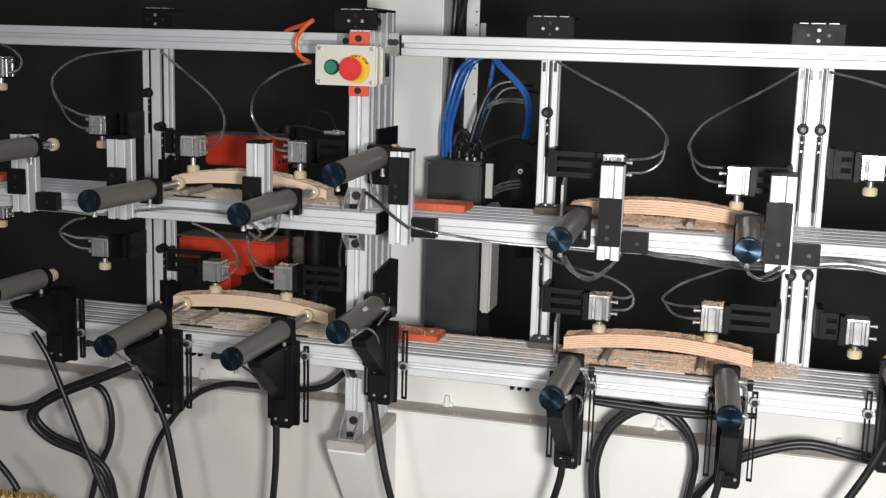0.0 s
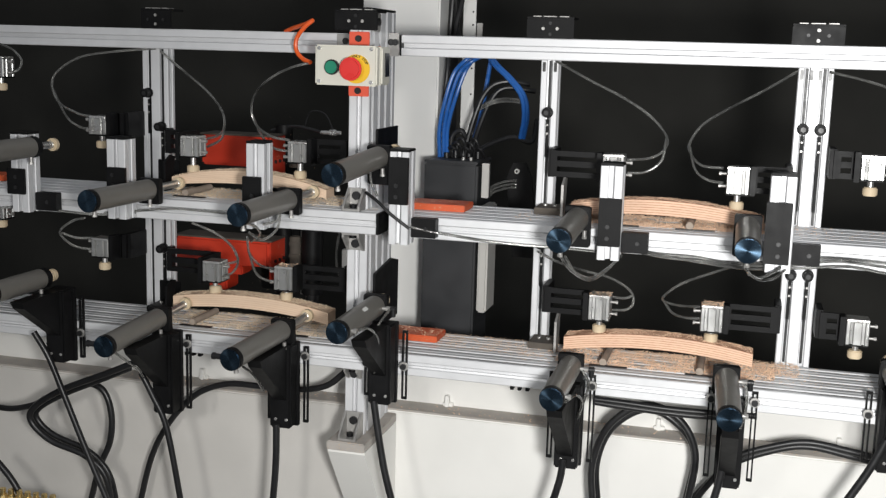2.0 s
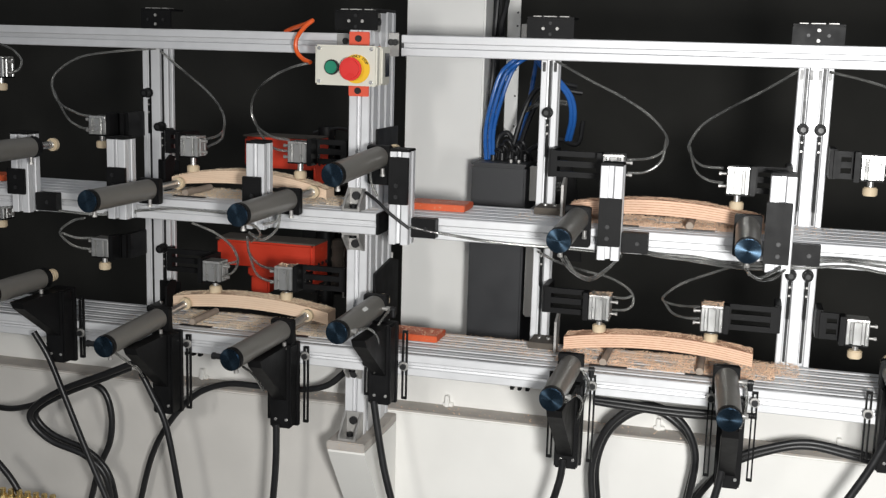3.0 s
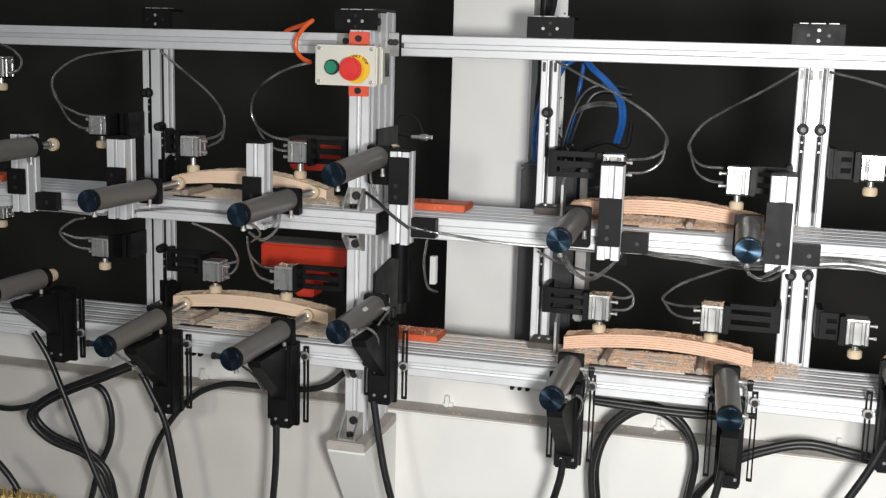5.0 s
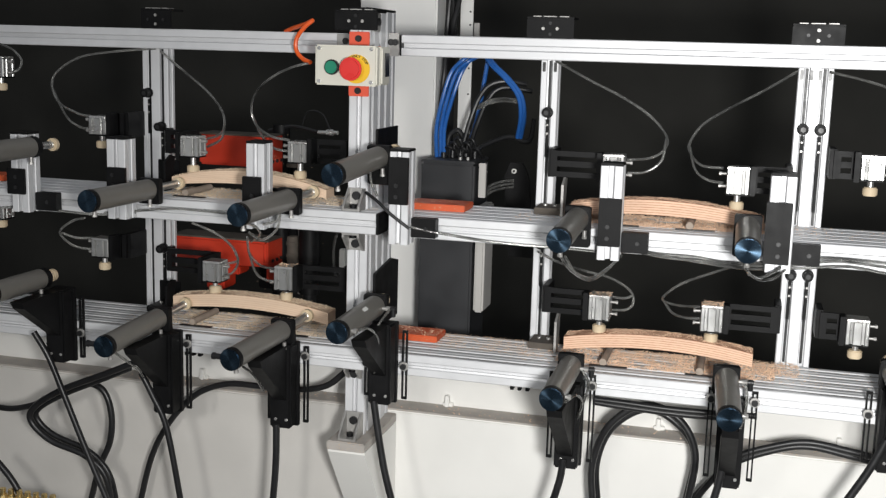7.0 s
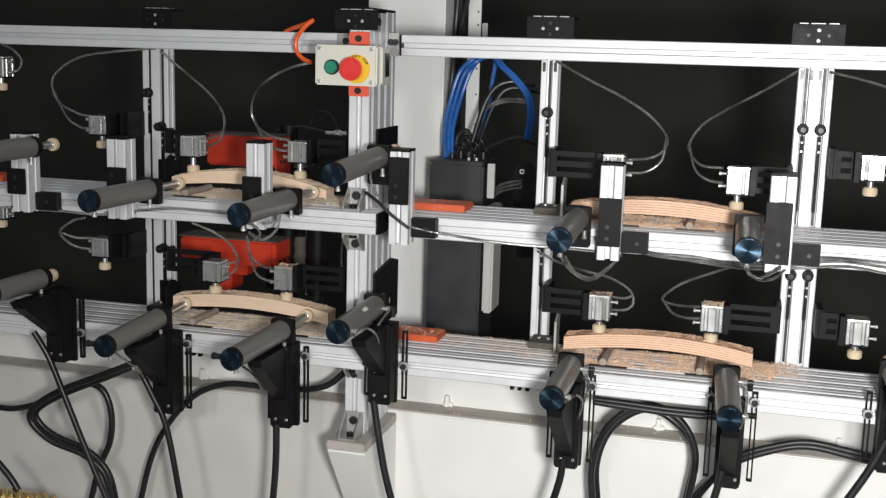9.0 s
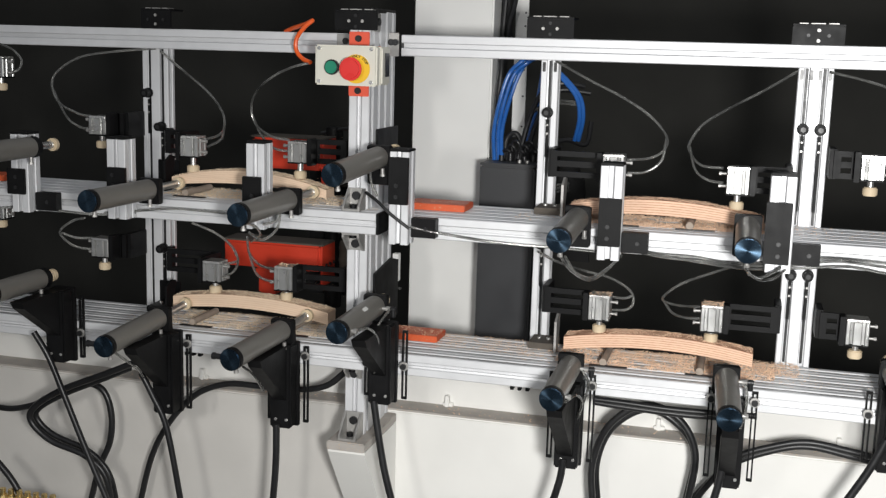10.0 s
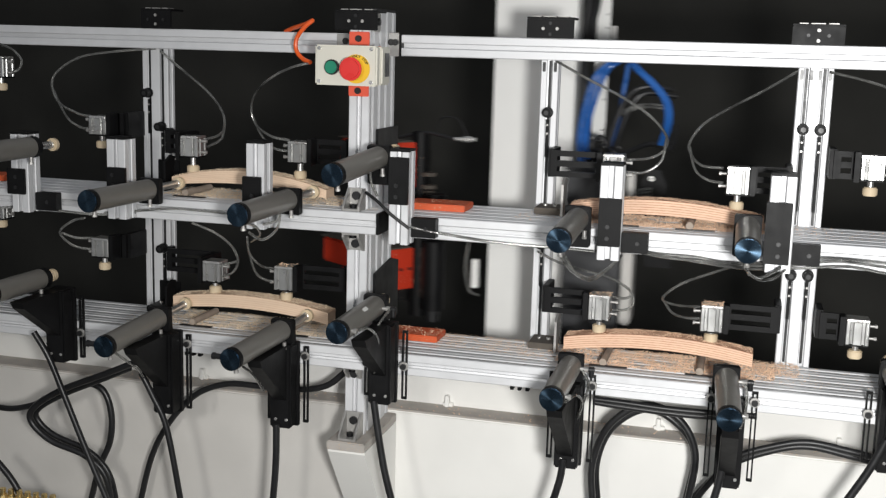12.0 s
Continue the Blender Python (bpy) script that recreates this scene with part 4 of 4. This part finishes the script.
cable([(0.479, -0.120, 0.984), (0.530, -0.120, 0.983), (0.630, -0.120, 0.980), (0.766, -0.120, 0.984)], 0.0060)
cable([(0.476, -0.100, 0.972), (0.528, -0.100, 0.969), (0.630, -0.100, 0.966), (0.728, -0.100, 0.969)], 0.0060)
ob = part("orange_tube", hose(B(), [(-0.186, 0.020, 1.628), (-0.160, 0.000, 1.635), (-0.124, -0.030, 1.642), (-0.105, -0.040, 1.649), (-0.118, -0.045, 1.637), (-0.135, -0.045, 1.615), (-0.136, -0.045, 1.593), (-0.121, -0.050, 1.577), (-0.100, -0.060, 1.570)], 0.0042), ORANGE_TUBE, smooth=True)
tagged(ob, "bright orange air tube looped over the top rail", "air tube")


def rail_clip(x0, z):
    t = thing("rail_clip", "small black clip hanging under the lower rail", "clip", group="rail clips")
    bm = box(B(), (x0, -0.112, z), (x0 + 0.036, -0.100, z + 0.0095), 0.0008)
    for dx in (0.0, 0.014, 0.029):
        box(bm, (x0 + dx, -0.112, z - 0.010), (x0 + dx + 0.007, -0.100, z - 0.0002), 0.0008)
    part("body", bm, BLACK, t)


rail_clip(0.322, 0.992)
rail_clip(-0.346, 0.992)


def tube_clip(x, z):
    t = thing("tube_clip", "small grey metal clip holding air tubes under upper rail", "clip")
    part("body", box(B(), (x - 0.020, -0.176, z - 0.006), (x + 0.022, -0.158, z + 0.006), 0.0015), CAST, t)
    bolt(t, (x + 0.008, -0.176, z), "y", 0.0032, STEEL)


tube_clip(-0.450, 1.267)


# ---- brass fittings in the corner by the base ----
def brass_manifold():
    t = thing("brass_manifold", "row of brass fittings on a pale block before the base", "manifold")
    part("block", box(B(), (-0.72, -0.235, 0.0), (-0.585, -0.175, 0.668), 0.003), WHITE, t)
    for k in range(7):
        x = -0.71 + k * 0.0195
        bm = rod(B(), (x, -0.21, 0.6685), (x, -0.21, 0.678), 0.008, 6)
        rod(bm, (x, -0.21, 0.678), (x, -0.21, 0.689), 0.006, 16)
        part("brass_fitting", bm, BRASS, t, smooth=True)


brass_manifold()


# ---- moving carriage ----
CAR = thing("machine_carriage", "white column carriage with red hoods, charcoal box and blue hoses", "machine carriage")
part("column", box(B(), (-0.104, 0.40, 0.0), (0.079, 0.48, 2.6), 0.004), COLUMN, CAR, "white painted column")
part("column_body", box(B(), (-0.096, 0.4805, 0.0), (0.068, 0.62, 2.6), 0.004), CHARCOAL, CAR, "dark steel column body")


def drive_box():
    q = part("drive_box", box(B(), (0.094, 0.25, 0.80), (0.213, 0.385, 1.360), 0.004), CHARCOAL, CAR, "charcoal sheet-steel box")
    part("lid", box(B(), (0.0935, 0.2495, 1.3605), (0.2135, 0.3855, 1.366), 0.0015), CHARCOAL, q)
    for k, x in enumerate((0.175, 0.192)):
        bm = rod(B(), (x, 0.275, 1.3665), (x, 0.275, 1.373), 0.004, 14)
        part("fitting", bm, CAST, q, smooth=True)
    for k in range(5):
        x, y = 0.128 + 0.017 * k, 0.31 + 0.012 * (k % 3)
        part("plug", rod(B(), (x, y, 1.3665), (x, y, 1.378 + 0.004 * (k % 3)), 0.0062, 12), RUBBER, q, smooth=True)
    for k in range(7):
        x, h = 0.125 + 0.010 * k, 0.020 + 0.009 * (k % 3)
        part("loom", hose(B(), [(x, 0.33, 1.367), (x + 0.004, 0.325, 1.367 + h), (x + 0.018, 0.32, 1.367 + h), (x + 0.026, 0.335, 1.367)], 0.0035), RUBBER, q, smooth=True)


drive_box()
part("top_plate", box(B(), (0.108, 0.50, 1.405), (0.138, 0.506, 2.4), 0.001), COLUMN, CAR, "pale upright sheet")
part("top_plate", box(B(), (0.139, 0.51, 1.60), (0.152, 0.516, 1.665), 0.001), CAST, CAR)
for z in (1.43, 1.50, 1.56, 1.66, 1.69):
    bolt(CAR, (0.132, 0.50, z), "y", 0.0022, RUBBER)
part("side_bracket", box(B(), (0.2185, 0.270, 1.287), (0.234, 0.280, 1.362), 0.001), DUCT, CAR, "grey bracket")
bm = box(B(), (0.2170, 0.262, 1.033), (0.2390, 0.345, 1.27), 0.004)
part("duct", bm, DUCT, CAR, "pale upright duct")
part("swivel_plate", plate(B(), [(0.245, 1.12), (0.305, 1.12), (0.285, 1.31), (0.270, 1.345), (0.240, 1.345), (0.225, 1.31)], "y", 0.50, 0.508), BLACK, CAR)
bolt(CAR, (0.250, 0.50, 1.325), "y", 0.006, STEEL)


def hoses():
    blue = (((0.175, 0.40, 1.600), (0.158, 0.36, 1.584), (0.127, 0.36, 1.552), (0.110, 0.35, 1.489), (0.104, 0.33, 1.426), (0.112, 0.31, 1.366)),
            ((0.190, 0.41, 1.595), (0.168, 0.37, 1.580), (0.137, 0.37, 1.552), (0.118, 0.36, 1.489), (0.112, 0.34, 1.426), (0.119, 0.32, 1.366)),
            ((0.185, 0.42, 1.598), (0.170, 0.38, 1.587), (0.146, 0.38, 1.553), (0.127, 0.37, 1.490), (0.120, 0.34, 1.427), (0.126, 0.32, 1.366)))
    for pts in blue:
        part("blue_hose", hose(B(), pts, 0.0046), BLUE, CAR, "glossy blue hose", smooth=True)
    for d in (0.0, 0.008):
        part("blue_hose", hose(B(), [(0.185 + d, 0.42, 1.598), (0.212 + d, 0.38, 1.572), (0.248 + d, 0.37, 1.542), (0.278 + d, 0.37, 1.505), (0.284 + d, 0.38, 1.460), (0.27 + d, 0.42, 1.41)], 0.0047), BLUE, CAR, "glossy blue hose", smooth=True)
    part("blue_hose", hose(B(), [(0.19, 0.45, 1.595), (0.185, 0.44, 1.54), (0.175, 0.42, 1.45), (0.165, 0.36, 1.37)], 0.0048), BLUE, CAR, "glossy blue hose", smooth=True)
    for k, pts in enumerate((((0.290, 0.40, 1.530), (0.250, 0.38, 1.536), (0.215, 0.37, 1.527), (0.193, 0.36, 1.499), (0.176, 0.35, 1.448), (0.160, 0.33, 1.37)),
                             ((0.30, 0.42, 1.515), (0.235, 0.40, 1.52), (0.205, 0.39, 1.49), (0.185, 0.37, 1.43), (0.175, 0.34, 1.37)),
                             ((0.095, 0.42, 1.62), (0.100, 0.40, 1.56), (0.096, 0.39, 1.48), (0.10, 0.36, 1.37)),
                             ((0.13, 0.34, 1.37), (0.132, 0.34, 1.41), (0.148, 0.35, 1.425), (0.162, 0.35, 1.405), (0.165, 0.34, 1.37)),
                             ((0.30, 0.46, 1.45), (0.292, 0.44, 1.40), (0.25, 0.42, 1.41), (0.20, 0.38, 1.39), (0.185, 0.35, 1.37)))):
        part("black_hose", hose(B(), pts, 0.0055), RUBBER, CAR, "black cable", smooth=True)
    for d in (0, 0.006):
        part("grey_cable", hose(B(), [(0.185, 0.37, 1.472 + d), (0.215, 0.37, 1.487 + d), (0.245, 0.38, 1.492 + d), (0.285, 0.40, 1.488 + d)], 0.0028), TUBE, CAR, smooth=True)
    for d in (0, 0.008, 0.016):
        part("grey_cable", hose(B(), [(0.195, 0.42, 1.262 + d), (0.210, 0.43, 1.280 + d), (0.232, 0.45, 1.288 + d), (0.25, 0.49, 1.288 + d)], 0.003), TUBE, CAR, smooth=True)
    for k, pts in enumerate((((0.10, 0.47, 1.60), (0.105, 0.45, 1.66), (0.115, 0.46, 1.72), (0.12, 0.47, 1.85)), ((0.085, 0.46, 1.60), (0.092, 0.45, 1.68), (0.10, 0.46, 1.85)), ((0.12, 0.48, 1.59), (0.10, 0.47, 1.66), (0.095, 0.46, 1.80)))):
        part("black_hose", hose(B(), pts, 0.006), RUBBER, CAR, smooth=True)


hoses()


bm = box(B(), (-0.345, 0.372, 1.02), (-0.245, 0.394, 1.38), 0.003)
box(bm, (-0.345, 0.3945, 1.195), (-0.1045, 0.440, 1.245), 0.003)
part("tool_slide", bm, BLACK, CAR, "dark steel slide and beam behind the milling units")
PIVOT = Vector((-0.270, 0.300, 0.0))
bm = rod(B(), (0, 0.035, 1.00), (0, 0.035, 1.42), 0.020, 28, bev=0.002)
rod(bm, (0, 0.035, 1.20), (0, 0.035, 1.28), 0.030, 28, bev=0.003)
HEAD = part("milling_head", bm, BLACK, CAR, "dark turning head that carries both milling units", smooth=True)


def head_part(name, bm, mat, label="", smooth=False):
    """A piece of the turning head, built in the carriage's space."""
    bmesh.ops.translate(bm, verts=bm.verts, vec=-PIVOT)
    return part(name, bm, mat, HEAD, label, smooth)


def milling_unit(z, z0, z1, x0, x1, leg):
    """A milling spindle with its red hood: a low front, and a deeper end face."""
    up = 0.055 if leg else -0.08
    head_part("spindle", rod(B(), (-0.190, 0.315, z - 0.10), (-0.190, 0.315, z + up), 0.025, 28, bev=0.003), BLACK, "dark milling spindle", True)
    head_part("spindle_nose", rod(B(), (-0.190, 0.315, z - 0.125), (-0.190, 0.315, z - 0.10), 0.016, 24), DARK_STEEL, "", True)
    head_part("hood", box(B(), (x0, 0.225, z0), (x1 - 0.0045, 0.310, z1), 0.005), RED, "red painted hood")
    head_part("hood_end", box(B(), (x1 - 0.004, 0.228, z0 - 0.034), (x1, 0.310, z1), 0.0015), RED, "red end plate of the hood")
    head_part("hood_edge", box(B(), (x0 - 0.002, 0.222, z1 + 0.0003), (x1 + 0.004, 0.300, z1 + 0.004), 0.001), DUSTY, "dusty grey edge strip")
    if leg:
        head_part("hood_step", box(B(), (x0 + 0.075, 0.228, z0 - 0.022), (x1 - 0.070, 0.282, z0 - 0.0003), 0.004), RED, "red hood step")
        head_part("hood_leg", box(B(), (x0 + 0.080, 0.235, z0 - 0.062), (x0 + 0.125, 0.30, z0 - 0.0225), 0.004), RED, "red leg")
    head_part("motor", rod(B(), (x1 + 0.014, 0.338, z - 0.085), (x1 + 0.014, 0.338, z + min(up, 0.030)), 0.015, 24, bev=0.002), DUSTY, "dust-coated motor", True)
    for k in range(4 if leg else 2):
        zz = z - 0.075 + 0.028 * k
        head_part("motor_rib", rod(B(), (x1 + 0.014, 0.338, zz), (x1 + 0.014, 0.338, zz + 0.008), 0.0175, 24), DUSTY, "", True)
    for k in range(3):
        head_part("hood_bolt", rod(B(), (x1 + 0.0003, 0.250 + 0.024 * k, z0 + 0.012), (x1 + 0.004, 0.250 + 0.024 * k, z0 + 0.012), 0.004, 6), DARK_STEEL, "dark bolt head")
    if leg:
        head_part("guide_rod", rod(B(), (-0.229, 0.348, z - 0.11), (-0.229, 0.348, z + 0.05), 0.0036, 14), CAST, "grey guide rod", True)


milling_unit(1.130, 1.102, 1.161, -0.494, -0.256, True)
milling_unit(1.370, 1.330, 1.398, -0.425, -0.256, False)
part("connector_block", box(B(), (-0.128, 0.345, 1.070), (-0.114, 0.363, 1.135), 0.001), COLUMN, CAR, "pale connector block")
part("loom", hose(B(), [(-0.136, 0.35, 1.18), (-0.142, 0.345, 1.12), (-0.132, 0.345, 1.065), (-0.112, 0.36, 1.05)], 0.003), TUBE, CAR, smooth=True)
bm = rod(B(), (-0.165, 0.30, 1.409), (-0.118, 0.30, 1.410), 0.0045, 14)
rod(bm, (-0.145, 0.30, 1.4095), (-0.129, 0.30, 1.4098), 0.007, 6)
part("hose_coupling", bm, STEEL, CAR, "bright hose coupling", smooth=True)
part("loom", hose(B(), [(-0.30, 0.33, 1.405), (-0.24, 0.32, 1.418), (-0.20, 0.31, 1.415), (-0.165, 0.30, 1.409)], 0.004), RUBBER, CAR, smooth=True)
part("loom", hose(B(), [(-0.22, 0.33, 1.41), (-0.20, 0.32, 1.452), (-0.16, 0.31, 1.450), (-0.135, 0.30, 1.412)], 0.0018), RUBBER, CAR, smooth=True)


def chip_spray():
    """Loose chips round the cutters, carried along with the head."""
    rnd = random.Random(77)
    bm = B()
    for z in (1.085, 1.335):
        for _ in range(170):
            c = Vector((-0.235 + rnd.gauss(0, 0.035), 0.245 + rnd.gauss(0, 0.03), z + rnd.gauss(0, 0.045)))
            q = 0.0004 + 0.0009 * rnd.random() ** 3
            v = [bm.verts.new(c + Vector((rnd.uniform(-1, 1), rnd.uniform(-1, 1), rnd.uniform(-1, 1))) * q) for _ in range(4)]
            for f in ((0, 1, 2), (0, 2, 3), (0, 3, 1), (1, 3, 2)):
                bm.faces.new([v[i] for i in f])
    tagged(head_part("chip_spray", bm, CHIPS, "flying wood chips round the cutters"), kind="stuff")


chip_spray()


def motions():
    rows = ((0, -0.0448), (0.5, -0.0942), (1, -0.1399), (1.1, -0.1433), (1.2, -0.1371), (1.5, -0.1066), (2, -0.053), (2.5, 0.0), (3, 0.0525), (3.2, 0.0751), (4.2, 0.1845),
            (4.35, 0.1923), (4.7, 0.1923), (4.8, 0.1832), (5, 0.161), (5.5, 0.107), (6, 0.0511), (6.5, -0.0027), (7, -0.0599), (7.2, -0.0818), (7.7, -0.1371), (7.85, -0.1433),
            (8.0, -0.1433), (8.15, -0.1371), (8.8, -0.064), (9, -0.0407), (9.5, 0.0162), (10, 0.0712), (10.3, 0.1044), (10.5, 0.1268), (10.8, 0.1583), (11, 0.1766),
            (11.2, 0.191), (11.4, 0.1923), (11.9, 0.1923), (12, 0.2594))
    turns = ((0, 0), (11.1, 0), (11.2, 5), (11.4, 17), (11.6, 27), (11.7, 32), (11.8, 34), (11.9, 35), (12, 35))
    walk(HEAD, [(t, pose(*PIVOT, 0, 0, -a)) for t, a in turns])
    walk(CAR, [(t, pose(x, 0, 0)) for t, x in rows])


motions()
